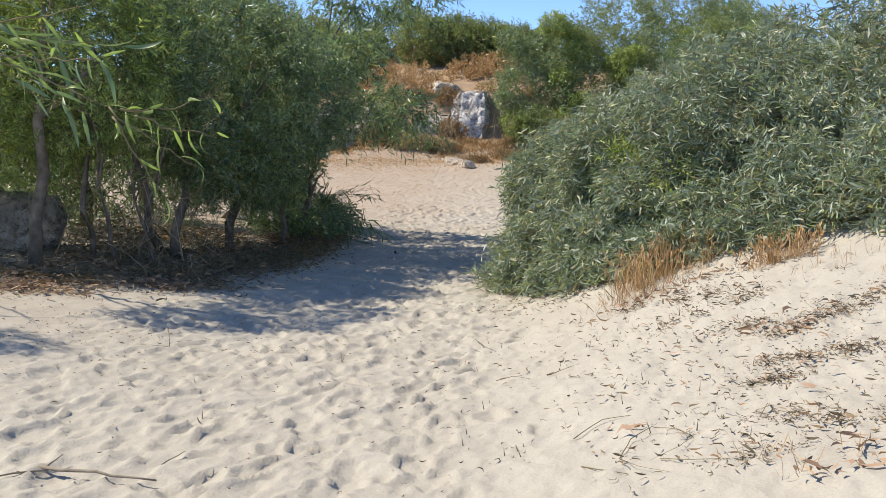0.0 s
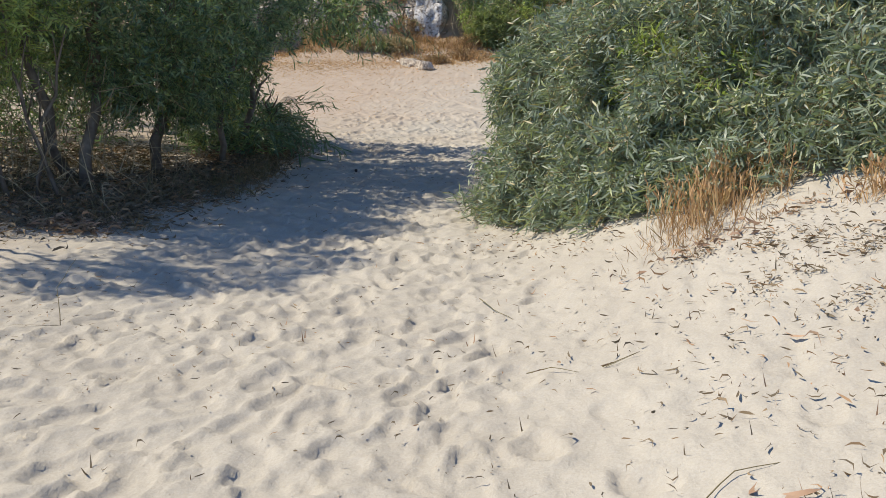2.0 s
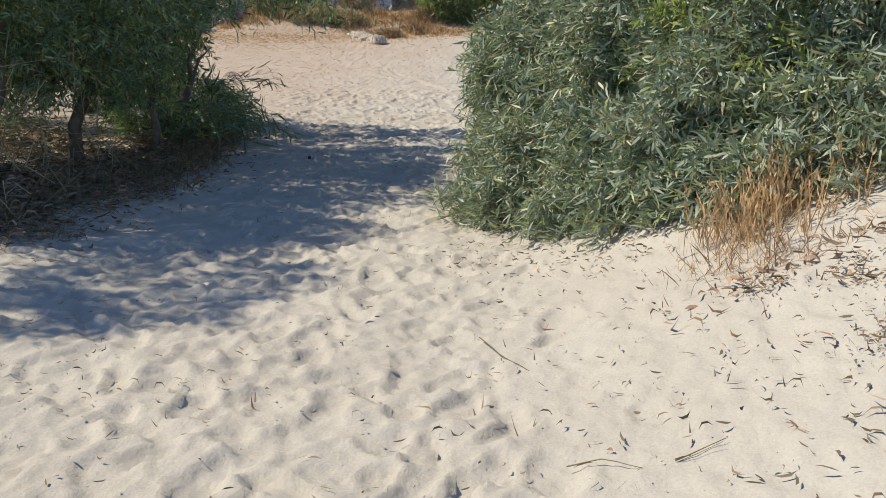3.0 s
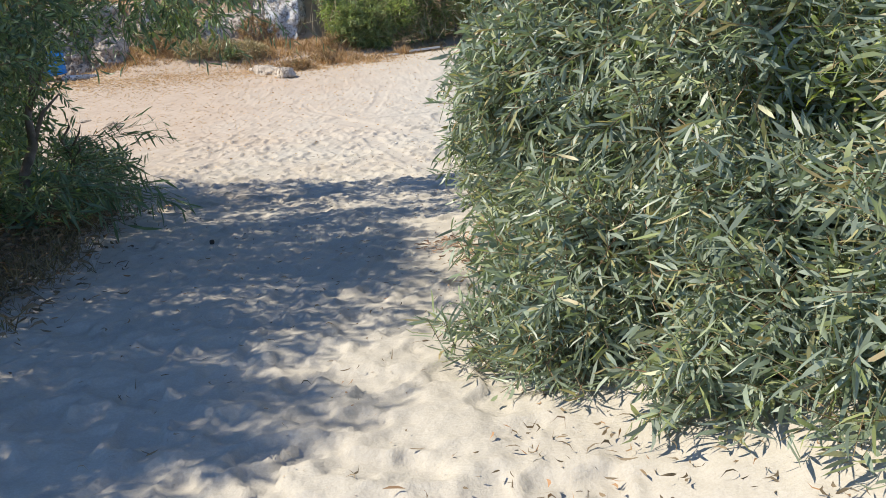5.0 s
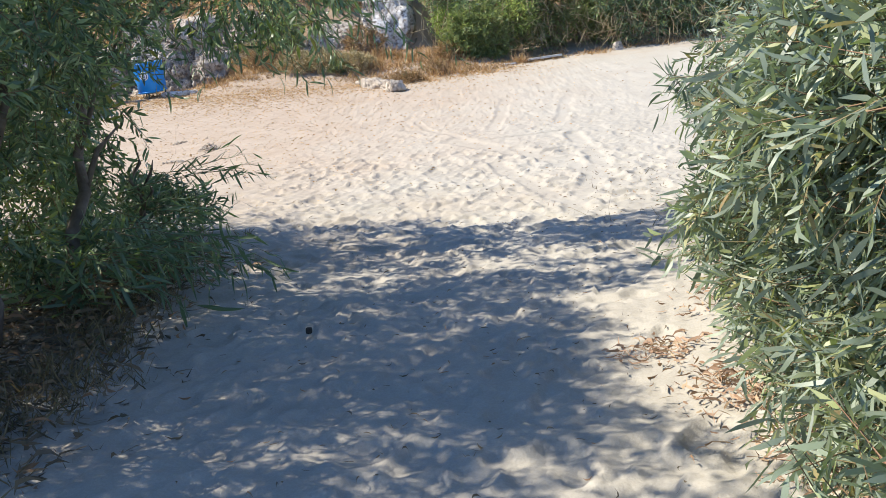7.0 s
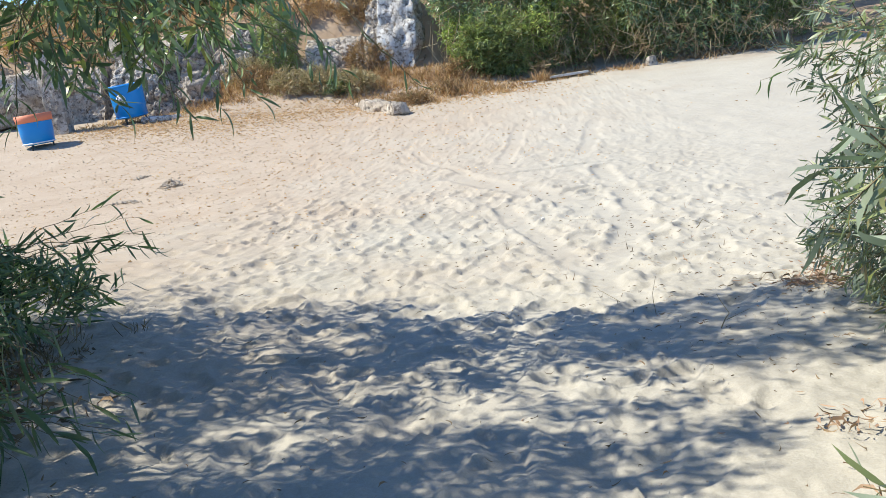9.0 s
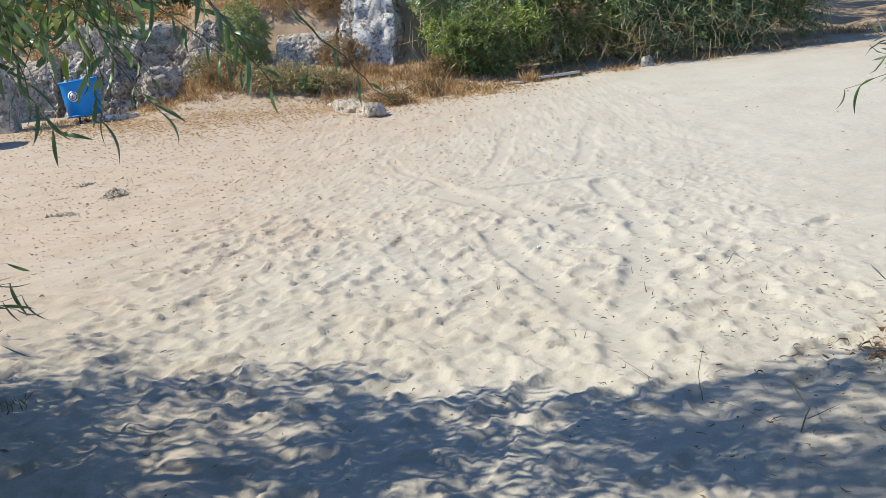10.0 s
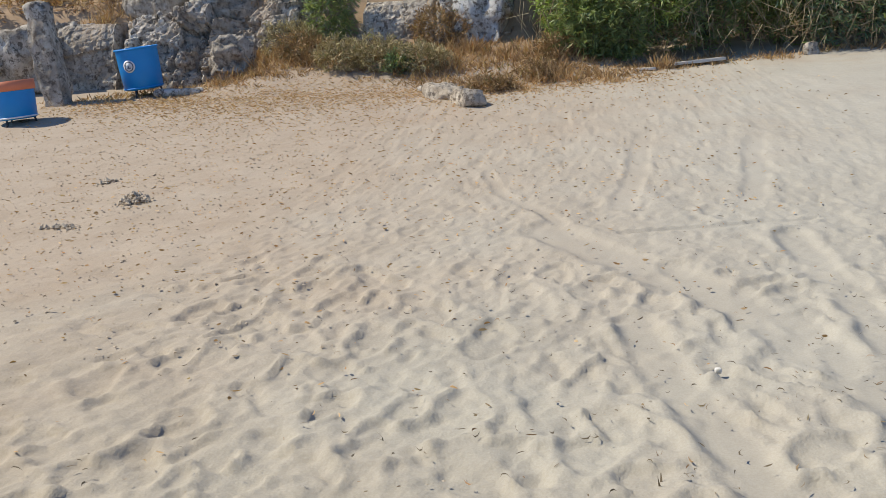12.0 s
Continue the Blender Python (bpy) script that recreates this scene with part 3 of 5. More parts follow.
bush("acacia_bush", "tall grey-green acacia bush high on the sandy bank", "bush", (4.8, 9.0),
     [(4.8, 8.2, 1.9, 1.6, 1.9, 1.45), (4.6, 10.8, 1.8, 1.6, 1.9, 1.4), (5.6, 7.0, 1.9, 1.4, 1.3, 1.3), (6.4, 9.0, 2.3, 1.8, 2.2, 1.9)],
     4600, 24, GREY_LEAF, [((4.7, 8.6), (4.6, 8.2, 2.8), 0.07), ((5.0, 10.2), (4.4, 10.8, 2.7), 0.06)], "acacia thicket",
     leaf=(0.12, 0.021), shoot=0.34, per=11, flat=True)

# the darker trees along the other side of the path
bush("acacia_tree", "dense dark green acacia tree shading the sandy path", "tree", (-3.0, 9.6),
     [(-3.0, 9.9, 2.25, 1.35, 1.5, 1.4), (-2.4, 11.2, 2.15, 0.9, 1.2, 0.95), (-4.0, 8.7, 2.45, 1.25, 1.2, 1.0), (-2.9, 10.5, 1.05, 0.6, 1.0, 0.6), (-2.8, 9.4, 1.35, 0.7, 0.9, 0.5), (-3.05, 10.6, 3.1, 0.75, 1.0, 0.45)],
     7200, 31, GREEN_LEAF, [((-3.1, 8.6), (-3.0, 9.2, 2.6), 0.055), ((-2.9, 9.9), (-2.7, 10.3, 2.6), 0.06), ((-3.4, 9.0), (-3.9, 8.4, 2.6), 0.05), ((-2.5, 10.9), (-2.3, 11.2, 1.8), 0.04)],
     "roadside trees", leaf=(0.076, 0.0145), shoot=0.25, per=15, spread=1.15, floor=0.52, flat=True)
bush("acacia_tree", "low dark acacia with a leafy skirt beside the path", "tree", (-2.5, 12.0),
     [(-3.0, 12.2, 0.85, 0.5, 0.9, 0.75), (-2.4, 12.2, 0.28, 0.42, 0.75, 0.26), (-2.85, 13.7, 0.40, 0.45, 0.7, 0.34), (-2.6, 14.1, 0.28, 0.48, 0.6, 0.26)],
     820, 32, GREEN_LEAF, [((-2.5, 12.0), (-2.3, 12.2, 1.6), 0.045), ((-2.7, 13.4), (-2.5, 13.5, 0.9), 0.03)],
     "roadside trees", leaf=(0.13, 0.017), shoot=0.28, per=10, spread=1.15, floor=0.12)
bush("acacia_tree", "acacia tree with a limb hanging over the path", "tree", (-3.6, 14.3),
     [(-1.45, 13.55, 2.10, 0.80, 0.7, 0.42), (-3.5, 14.0, 2.8, 0.95, 0.9, 0.9), (-3.1, 12.4, 2.7, 0.8, 0.75, 0.55), (-1.75, 12.25, 2.9, 0.48, 0.45, 0.35), (-1.7, 13.75, 4.1, 1.1, 0.7, 0.6), (-3.3, 13.6, 1.4, 0.75, 0.8, 0.8)],
     2000, 33, GREEN_LEAF, [((-4.2, 13.7), (-3.4, 13.9, 2.9), 0.06), ((-4.3, 13.5), (-1.6, 13.6, 2.5), 0.028), ((-4.2, 13.6), (-1.9, 13.7, 4.1), 0.035)],
     "roadside trees", leaf=(0.118, 0.022), shoot=0.30, per=9, spread=1.05, droop=0.4, lift=-0.05)
bush("acacia_tree", "tall acacia tree standing back from the path", "tree", (-5.2, 10.6),
     [(-5.2, 10.6, 2.6, 1.9, 2.2, 1.9), (-5.6, 13.6, 2.5, 2.0, 2.0, 1.9), (-6.6, 8.2, 2.5, 1.9, 1.9, 1.9), (-4.9, 11.2, 0.9, 1.0, 1.6, 1.1), (-5.6, 9.0, 0.9, 1.0, 1.6, 1.1), (-6.6, 7.0, 0.8, 1.2, 1.0, 1.0), (-8.3, 9.2, 0.9, 1.4, 2.2, 1.2), (-6.6, 11.6, 0.7, 1.3, 1.3, 0.9), (-9.5, 14.5, 1.2, 2.5, 2.0, 1.6)],
     7600, 34, GREEN_LEAF, [((-5.2, 10.6), (-5.1, 10.6, 3.2), 0.08), ((-5.6, 13.4), (-5.6, 13.6, 3.0), 0.07), ((-6.4, 8.4), (-6.6, 8.2, 3.0), 0.07)],
     "roadside trees", leaf=(0.105, 0.02), shoot=0.3, per=10, spread=1.15, floor=0.04, flat=True)
# lobes above z 3 are unseen additions, placed to shade the path
bush("acacia_tree", "bright yellow-green acacia tree with bare lower stems", "tree", (-3.7, 6.6),
     [(-3.85, 7.75, 2.35, 1.15, 0.85, 1.2), (-5.2, 7.6, 2.1, 1.3, 0.9, 1.3), (-3.75, 7.9, 3.55, 0.7, 0.6, 0.4), (-4.5, 5.85, 3.35, 0.55, 0.42, 0.32), (-3.95, 6.5, 3.4, 0.75, 0.85, 0.40), (-5.1, 4.45, 3.1, 0.35, 0.3, 0.22)],
     4300, 35, FRESH_LEAF, [((-3.95, 7.15), (-3.85, 7.25, 3.5), 0.062), ((-4.35, 7.0), (-4.5, 5.9, 3.35), 0.035), ((-4.55, 6.9), (-5.1, 4.5, 3.1), 0.026), ((-3.65, 7.75), (-3.7, 7.6, 2.3), 0.034), ((-3.35, 7.7), (-3.45, 7.4, 2.2), 0.024), ((-5.0, 6.8), (-5.2, 6.7, 2.6), 0.06), ((-3.2, 7.85), (-2.85, 8.0, 1.7), 0.02), ((-3.0, 7.9), (-3.25, 7.7, 1.8), 0.018)],
     "roadside trees", leaf=(0.085, 0.0145), shoot=0.27, per=13, spread=1.1, floor=0.75, droop=0.3, flat=True)

def dry_undergrowth():
    """Bare dead twigs tangled below the crowns."""
    rng = np.random.RandomState(88)
    ob = thing("dry_undergrowth", (-3.2, 8.2, h(-3.2, 8.2)), "tangle of bare dead twigs under the trees", "twigs", kind="stuff")
    n = 420
    x, y = rng.uniform(-4.6, -2.3, n), rng.uniform(7.2, 9.8, n)
    a = np.column_stack((x, y, base_height(x, y) + rng.uniform(0.0, 1.1, n) * rng.uniform(0.2, 1.2, n)))
    b = a + rng.normal(0, 1, (n, 3)) * np.array([0.16, 0.12, 0.26])
    b[:, 2] = np.maximum(b[:, 2], base_height(b[:, 0], b[:, 1]) + 0.01)
    off = np.array(ob.matrix_world.translation)
    tagged(part("twig_tangle", twigs_mesh("twig_tangle", a - off, b - off, 0.005, DRY_TWIG), DRY_TWIG, ob), kind="stuff")


dry_undergrowth()


# thickets beyond the open sand
def far_row():
    spots = [(0.9, 30.3, 3.1, 1.6, 1.1, 2.1), (2.9, 30.5, 3.6, 1.7, 1.2, 2.6), (5.0, 30.1, 3.4, 1.7, 1.2, 2.4), (6.6, 31.2, 3.6, 1.4, 1.3, 2.4), (8.0, 34.4, 4.3, 1.5, 1.8, 2.5)]
    for k, s in enumerate(spots):
        x, y, z, rx, ry, rz = s
        g = h(x, y - 0.8)
        lobes = [s, (x - 0.7, y - 0.8, g + 1.6, 0.75, 0.7, 1.2), (x + 0.6, y - 1.0, g + 1.3, 0.7, 0.65, 1.1), (x - 0.4, y - 1.3, g + 0.5, 0.6, 0.4, 0.5), (x + 1.0, y - 1.2, g + 0.45, 0.5, 0.4, 0.45)]
        r = random.Random(400 + k)
        tips = []
        for _ in range(18):
            q = r.uniform(0.22, 0.5)
            up = r.uniform(0.6, 3.9)
            one = (x + r.uniform(-1.5, 1.5), y - 1.65 + 0.22 * up + r.uniform(-0.2, 0.25), g + up, q, q * 0.8, q * 0.8)
            (tips if r.random() < 0.5 else lobes).append(one)
        made = bush("roadside_bush", "tall olive-green bush with tangled dry lower twigs", "bush", (x, y - 0.6), lobes, 2300, 50 + k, GREEN_LEAF if k in (0, 2, 4) else OLIVE_LEAF,
             [((x - 0.3, y - 0.5), (x - 0.4, y - 0.4, z), 0.05), ((x + 0.4, y - 0.6), (x + 0.5, y - 0.2, z + 0.5), 0.05)], "far thicket",
             leaf=(0.115, 0.025), shoot=0.32, per=10, flat=True, spread=1.1)
        crown_parts(made, tips, 900, 350 + k, FRESH_LEAF, leaf=(0.11, 0.024), shoot=0.32, per=10, flat=True, spread=1.0, lift=0.5)
        rng = np.random.RandomState(150 + k)
        n = 190
        a = np.column_stack((rng.uniform(x - 1.5, x + 1.5, n), rng.uniform(y - 2.1, y - 1.3, n), g + rng.uniform(0.05, 1.0, n) * rng.uniform(0.3, 1.6, n)))
        b = a + rng.normal(0, 1, (n, 3)) * np.array([0.20, 0.10, 0.30])
        off = np.array(made.matrix_world.translation)
        tagged(part("dry_tangle", twigs_mesh("dry_tangle", a - off, b - off, 0.007, DRY_TWIG), DRY_TWIG, made, "tangle of pale dry twigs"), kind="stuff")


def hill_row():
    spots = [(-9.5, 37.5, 1.5), (-7.2, 36.5, 1.3), (-5.0, 38.5, 1.4), (-2.8, 38.0, 0.85), (-0.4, 38.5, 0.65), (1.8, 36.5, 1.0), (4.2, 36.5, 1.7), (6.6, 38.0, 1.8), (-8.6, 33.5, 1.3), (-11.5, 34.5, 1.6), (-6.4, 33.4, 1.1), (9.0, 38.5, 1.9), (-3.7, 35.4, 1.1), (-2.4, 35.7, 1.05), (-1.0, 35.4, 0.95), (0.2, 34.9, 0.9), (15.5, 60.0, 2.2), (19.0, 58.0, 2.4), (22.5, 61.0, 2.2), (27.0, 57.0, 2.6), (9.2, 42.5, 2.0), (11.0, 48.0, 2.0)]
    for k, (x, y, r) in enumerate(spots):
        g = h(x, y)
        lobes = [(x, y, g + r * 0.75, r * 1.15, r, r), (x + r * 0.7, y - 0.3, g + r * 0.5, r * 0.8, r * 0.8, r * 0.7)]
        bush("hillside_bush", "rounded green bush on the dry hillside", "bush", (x, y), lobes, 1500, 70 + k, OLIVE_LEAF, (), "hillside bushes",
             leaf=(0.14, 0.032), shoot=0.42, per=8, flat=True)


far_row()
hill_row()
bush("low_shrub", "low bright green shrub at the edge of the sand", "shrub", (0.9, 28.7),
     [(0.45, 28.55, h(0.45, 28.5) + 0.45, 0.5, 0.45, 0.6), (0.95, 28.6, h(0.9, 28.6) + 0.6, 0.5, 0.5, 0.7)], 900, 91, OLIVE_LEAF, (), leaf=(0.13, 0.024), shoot=0.26, per=10, flat=True)
bush("low_shrub", "small bright green shrub growing on the rock ledge", "shrub", (-3.9, 29.3),
     [(-3.9, 29.2, h(-3.9, 28.8) + 0.9, 0.42, 0.35, 0.75)], 420, 92, OLIVE_LEAF, (), leaf=(0.10, 0.018), shoot=0.22, per=9, flat=True)


# ---- rocks ----
def rock_bm(size, seed, rough=0.18, cuts=13, square=0.55, pits=0.05):
    """A weathered block: a rounded box pushed about by noise at three scales, flat below."""
    bm = bmesh.new()
    bmesh.ops.create_cube(bm, size=2)
    bmesh.ops.subdivide_edges(bm, edges=bm.edges[:], cuts=cuts, use_grid_fill=True)
    sx, sy, sz = (s / 2 for s in size)
    o = Vector((seed * 7.3, seed * 3.1, seed * 5.7))
    for v in bm.verts:
        c = v.co.copy()
        d = c.normalized().lerp(c, square)
        p = Vector((d.x * sx, d.y * sy, d.z * sz))
        n = c.normalized()
        k = noise.fractal(p * 1.3 + o, 0.9, 2.1, 5) * rough
        ridge = abs(noise.noise(p * 3.1 + o * 1.7)) * pits * 2
        hole = -pits * 1.6 * max(0.0, noise.noise(p * 5.5 - o) - 0.25) * 2
        v.co = p + Vector((n.x, n.y, n.z * 0.8)) * (k + hole - ridge * 0.5)
        v.co.z += sz
    return bm


def rock(label, at, size, seed, material=None, turn=0.0, rough=0.18, square=0.55, pits=0.05, cuts=13, name="rock", group="rock ledge", lean=0.0, sink=0.12, back=0.0):
    bm = rock_bm(size, seed, rough, cuts, square, pits)
    me = bpy.data.meshes.new(name)
    for f in bm.faces:
        f.smooth = True
    bm.to_mesh(me)
    bm.free()
    me.materials.append(material or ROCK)
    ob = new(name, me)
    z = at[2] if len(at) > 2 else h(at[0], at[1]) - sink
    ob.matrix_world = pose(at[0], at[1], z, -back, lean, turn)
    return tagged(ob, label, "rock", group)


rock("upright grey stone pillar at the end of the rock ledge", (-8.0, 27.25), (0.36, 0.46, 1.78), 1, None, 8, 0.08, 0.8, 0.05, 22, "stone_pillar", lean=-8, back=7)
rock("rounded pale limestone boulder in dry grass", (-5.5, 28.5), (0.95, 0.75, 0.80), 4, ROCK, 20, 0.24, 0.35, 0.12, 22, back=20)
rock("low brown rock on top of the ledge", (-2.3, 30.5, h(-2.3, 30.5) - 0.2), (0.9, 0.7, 0.65), 9, SANDY_ROCK, 12, 0.2, 0.4, 0.07, 13)
rock("weathered rock on the dry slope", (-6.0, 29.9, h(-6.0, 29.9) - 0.3), (1.3, 0.8, 0.95), 10, None, 30, 0.22, 0.5, 0.08, 13)
rock("weathered pale rock on the dry slope", (-7.3, 30.1, h(-7.3, 30.1) - 0.3), (1.2, 0.8, 0.75), 12, None, -20, 0.2, 0.5, 0.08, 13)
rock("dark rock mass behind the stone pillar", (-9.6, 28.9), (1.6, 1.2, 1.25), 13, None, 15, 0.26, 0.5, 0.08, 14)
rock("low ridge of pale rock half buried in sand", (-1.60, 26.5), (0.46, 2.4, 0.36), 14, SANDY_ROCK, 28, 0.20, 0.6, 0.12, 30, group="rocks in the sand", sink=0.2)
rock("blocky pale rock end jutting from the sand", (-1.13, 25.62), (0.34, 0.55, 0.24), 15, SANDY_ROCK, 24, 0.10, 0.6, 0.06, 14, group="rocks in the sand", sink=0.1, back=25)
rock("flat white stone lying before the rocks", (-6.15, 27.75), (0.85, 0.4, 0.16), 16, WHITE_ROCK, 6, 0.05, 0.5, 0.02, 9, group="rocks in the sand", sink=0.04)
rock("pale upright stone at the foot of the bushes", (3.95, 28.35), (0.22, 0.18, 0.27), 17, ROCK, 15, 0.08, 0.4, 0.04, 10, group="rocks in the sand", sink=0.05)
rock("white pebble lying in a footprint", (0.77, 17.22), (0.028, 0.025, 0.026), 18, PALE_STONE, 0, 0.006, 0.4, 0.002, 4, "pebble", "pebbles", sink=0.0)
rock("dark pebble on the shaded path", (-0.95, 11.2), (0.042, 0.036, 0.042), 19, DARK_STONE, 0, 0.006, 0.4, 0.002, 4, "pebble", "pebbles", sink=0.0)


def crumb_mesh(name, centres, size, rng, material, tall=1.0):
    """Many small uneven eight-sided crumbs in one mesh."""
    n = len(centres)
    o = np.array([(1, 0, 0), (-1, 0, 0), (0, 1, 0), (0, -1, 0), (0, 0, 0.8 * tall), (0, 0, -0.5)])
    v = centres[:, None] + o * size[:, None, None] * rng.uniform(0.6, 1.4, (n, 6, 1))
    f = np.array([[0, 2, 4, 2, 1, 4, 1, 3, 4, 3, 0, 4, 2, 0, 5, 1, 2, 5, 3, 1, 5, 0, 3, 5]])
    loops = (np.arange(n)[:, None] * 6 + f).reshape(-1)
    return mesh_from(name, v.reshape(-1, 3), loops, np.full(8 * n, 3), material, False)


def clod(label, x, y, rx, ry, tall, n, seed):
    rng = np.random.RandomState(seed)
    g = rng.normal(0, 0.42, (n, 2))
    z = base_height(x + g[:, 0] * rx, y + g[:, 1] * ry) - h(x, y) + tall * np.exp(-1.6 * (g ** 2).sum(1)) * rng.uniform(0, 1, n)
    ob = new("clod", crumb_mesh("clod", np.column_stack((g[:, 0] * rx, g[:, 1] * ry, z)), rng.uniform(0.008, 0.026, n), rng, DIRT))
    ob.matrix_world = pose(x, y, h(x, y))
    tagged(ob, label, "clod", "clods", "stuff")


rock("low grey-brown boulder under the trees", (-4.85, 8.2), (1.3, 0.8, 0.80), 23, ROCK, 12, 0.20, 0.2, 0.06, 14, group="rocks under the trees", sink=0.15)
clod("heap of crumbled grey earth and stalks", -4.0, 21.35, 0.20, 0.16, 0.11, 150, 20)
clod("small heap of grey earth on bare ground", -4.75, 22.3, 0.12, 0.10, 0.05, 50, 21)
clod("low smear of crumbled earth on bare ground", -4.35, 20.6, 0.22, 0.10, 0.02, 70, 22)


def mark_on_pillar():
    bm = bmesh.new()
    bmesh.ops.create_icosphere(bm, subdivisions=2, radius=0.09)
    for v in bm.verts:
        v.co = Vector((v.co.x, v.co.y * 0.8, v.co.z * 0.35 + 0.02 * noise.noise(v.co * 20)))
    pillar = bpy.data.objects["stone_pillar"]
    ob = part("paint_mark", bm, BLUE_MARK, pillar, "blue paint daub")
    ob.location = (0.02, -0.08, 1.68)


mark_on_pillar()


def rock_wall():
    """The broken limestone face below the slope: foot, front and top in one folded sheet, closed behind."""
    tx = [-9.3, -8.6, -7.75, -7.45, -7.0, -6.4, -5.9, -5.6, -5.25, -4.9, -4.4, -3.75, -3.55, -3.3, -2.1, -1.95, -1.7, -1.0, -0.75, -0.6]
    front = [28.75, 28.75, 28.7, 28.35, 28.25, 28.35, 28.6, 28.95, 29.1, 29.0, 29.15, 29.2, 29.5, 29.25, 29.25, 29.05, 29.1, 29.2, 29.35, 29.8]
    top = [2.35, 2.55, 2.5, 2.6, 2.65, 2.6, 2.5, 2.45, 2.75, 3.0, 3.05, 3.05, 2.75, 2.66, 2.66, 3.1, 3.45, 3.5, 3.2, 2.6]
    n, rows = 430, 96
    xs = np.linspace(-9.3, -0.6, n)
    yf, zt = np.interp(xs, tx, front), np.interp(xs, tx, top)
    verts = []
    for i in range(n):
        foot = h(xs[i], yf[i]) - 0.25
        for k in range(rows):
            t = k / (rows - 1)
            if t < 0.62:
                s = t / 0.62
                upright = -8.9 < xs[i] < -7.7 or -3.35 < xs[i] < -2.1
                y, z = yf[i] + (0.10 if upright else 0.55) * s + 0.28 * s ** 6, foot + (zt[i] - foot) * s
                out = Vector((-0.2, -0.9, 0.1 if upright else 0.45))
            else:
                s = (t - 0.62) / 0.38
                y, z = yf[i] + (0.38 if upright else 0.83) + 1.2 * s, zt[i] - 0.05 * s - 0.9 * max(0.0, s - 0.75)
                out = Vector((0, -0.2, 1))
            p = Vector((xs[i], y, z))
            flat = 0.25 if (-8.9 < xs[i] < -7.7 or -3.35 < xs[i] < -2.1) else 1.0
            # broken blocks: each cell of a warped grid stands proud or back, with pitted, cracked faces
            w = p + Vector((noise.noise(p * 1.1), noise.noise(p * 1.1 + Vector((9, 2, 4))), noise.noise(p * 1.3 + Vector((3, 7, 1))))) * 0.35
            block = noise.cell(Vector((w.x * 1.5, 0.5, w.z * 2.1))) * 0.15 + noise.cell(Vector((w.x * 3.7 + 5, 0.5, w.z * 4.3))) * 0.07
            k1 = noise.fractal(Vector((p.x * 1.2, p.y * 1.2, p.z * 1.6)), 0.8, 2.2, 4) * 0.13
            crack = -0.10 * max(0.0, 1 - 9 * abs(noise.noise(p * 1.7 + Vector((2, 5, 8)))))
            pit = -0.07 * max(0.0, noise.noise(p * 7.0) - 0.18) * 2 - 0.04 * max(0.0, noise.noise(p * 14.0) - 0.1) * 2
            fine = 0.02 * noise.noise(p * 22.0) + 0.03 * noise.noise(p * 10.0)
            verts.append(p + out * ((block + k1 + crack) * flat + pit * (0.3 + 0.7 * flat) + fine * (0.35 + 0.65 * flat)) + Vector((0.05 * noise.noise(p * 3.7), 0, 0)))
    idx = np.arange(n * rows).reshape(n, rows)
    quads = np.stack((idx[:-1, :-1], idx[1:, :-1], idx[1:, 1:], idx[:-1, 1:]), -1).reshape(-1)
    quads = quads.reshape(n - 1, rows - 1, 4)
    ob = thing("rock_outcrop", (0, 0, 0), "broken grey and white limestone face below the dry slope", "rock", "rock ledge")
    V = np.array([tuple(v) for v in verts])
    for x0, x1 in ((-9.4, -7.62), (-7.62, -5.7), (-5.7, -3.65), (-3.65, -2.02), (-2.02, -0.5)):
        pick = quads[(xs[:-1] >= x0) & (xs[:-1] < x1)].reshape(-1)
        used, fresh = np.unique(pick, return_inverse=True)
        part("rock_face", mesh_from("rock_face", V[used], fresh.reshape(-1), np.full(len(pick) // 4, 4), ROCK, False), ROCK, ob)


rock_wall()
rock("white limestone block at the thicket's edge", (-1.3, 29.3, 1.55), (0.95, 0.75, 1.95), 8, WHITE_ROCK, -6, 0.15, 0.65, 0.08, 26, back=14)


def board():
    ob = thing("board", (2.2, 28.05, h(2.2, 28.05) + 0.01), "weathered pale board lying at the bushes' edge", "board", turn=9)
    bm = bmesh.new()
    bmesh.ops.create_cube(bm, size=1)
    bmesh.ops.subdivide_edges(bm, edges=bm.edges[:], cuts=4, use_grid_fill=True)
    for v in bm.verts:
        v.co = Vector((v.co.x * 0.8, v.co.y * 0.20 + 0.015 * noise.noise(v.co * 6), v.co.z * 0.045 + 0.05 + 0.05 * v.co.x + 0.008 * noise.noise(v.co * 9)))
    part("plank", bm, PALE_BOARD, ob)
    ob2 = thing("board", (1.35, 27.8, h(1.35, 27.8)), "short broken piece of pale board", "board", turn=-12)
    bm = bmesh.new()
    bmesh.ops.create_cube(bm, size=1)
    bmesh.ops.subdivide_edges(bm, edges=bm.edges[:], cuts=3, use_grid_fill=True)
    for v in bm.verts:
        v.co = Vector((v.co.x * 0.36, v.co.y * 0.16 + 0.015 * noise.noise(v.co * 6), v.co.z * 0.04 + 0.02 + 0.008 * noise.noise(v.co * 9)))
    part("plank", bm, PALE_BOARD, ob2)


board()


# ---- bins ----
def lathe(profile, sides=36):
    bm = bmesh.new()
    rings = [[bm.verts.new((r * math.cos(k * math.tau / sides), r * math.sin(k * math.tau / sides), z)) for k in range(sides)] for r, z in profile]
    for a, b in zip(rings, rings[1:]):
        for k in range(sides):
            bm.faces.new((a[k], a[(k + 1) % sides], b[(k + 1) % sides], b[k]))
    bm.faces.new(rings[0][::-1])
    bm.faces.new(rings[-1])
    return bm


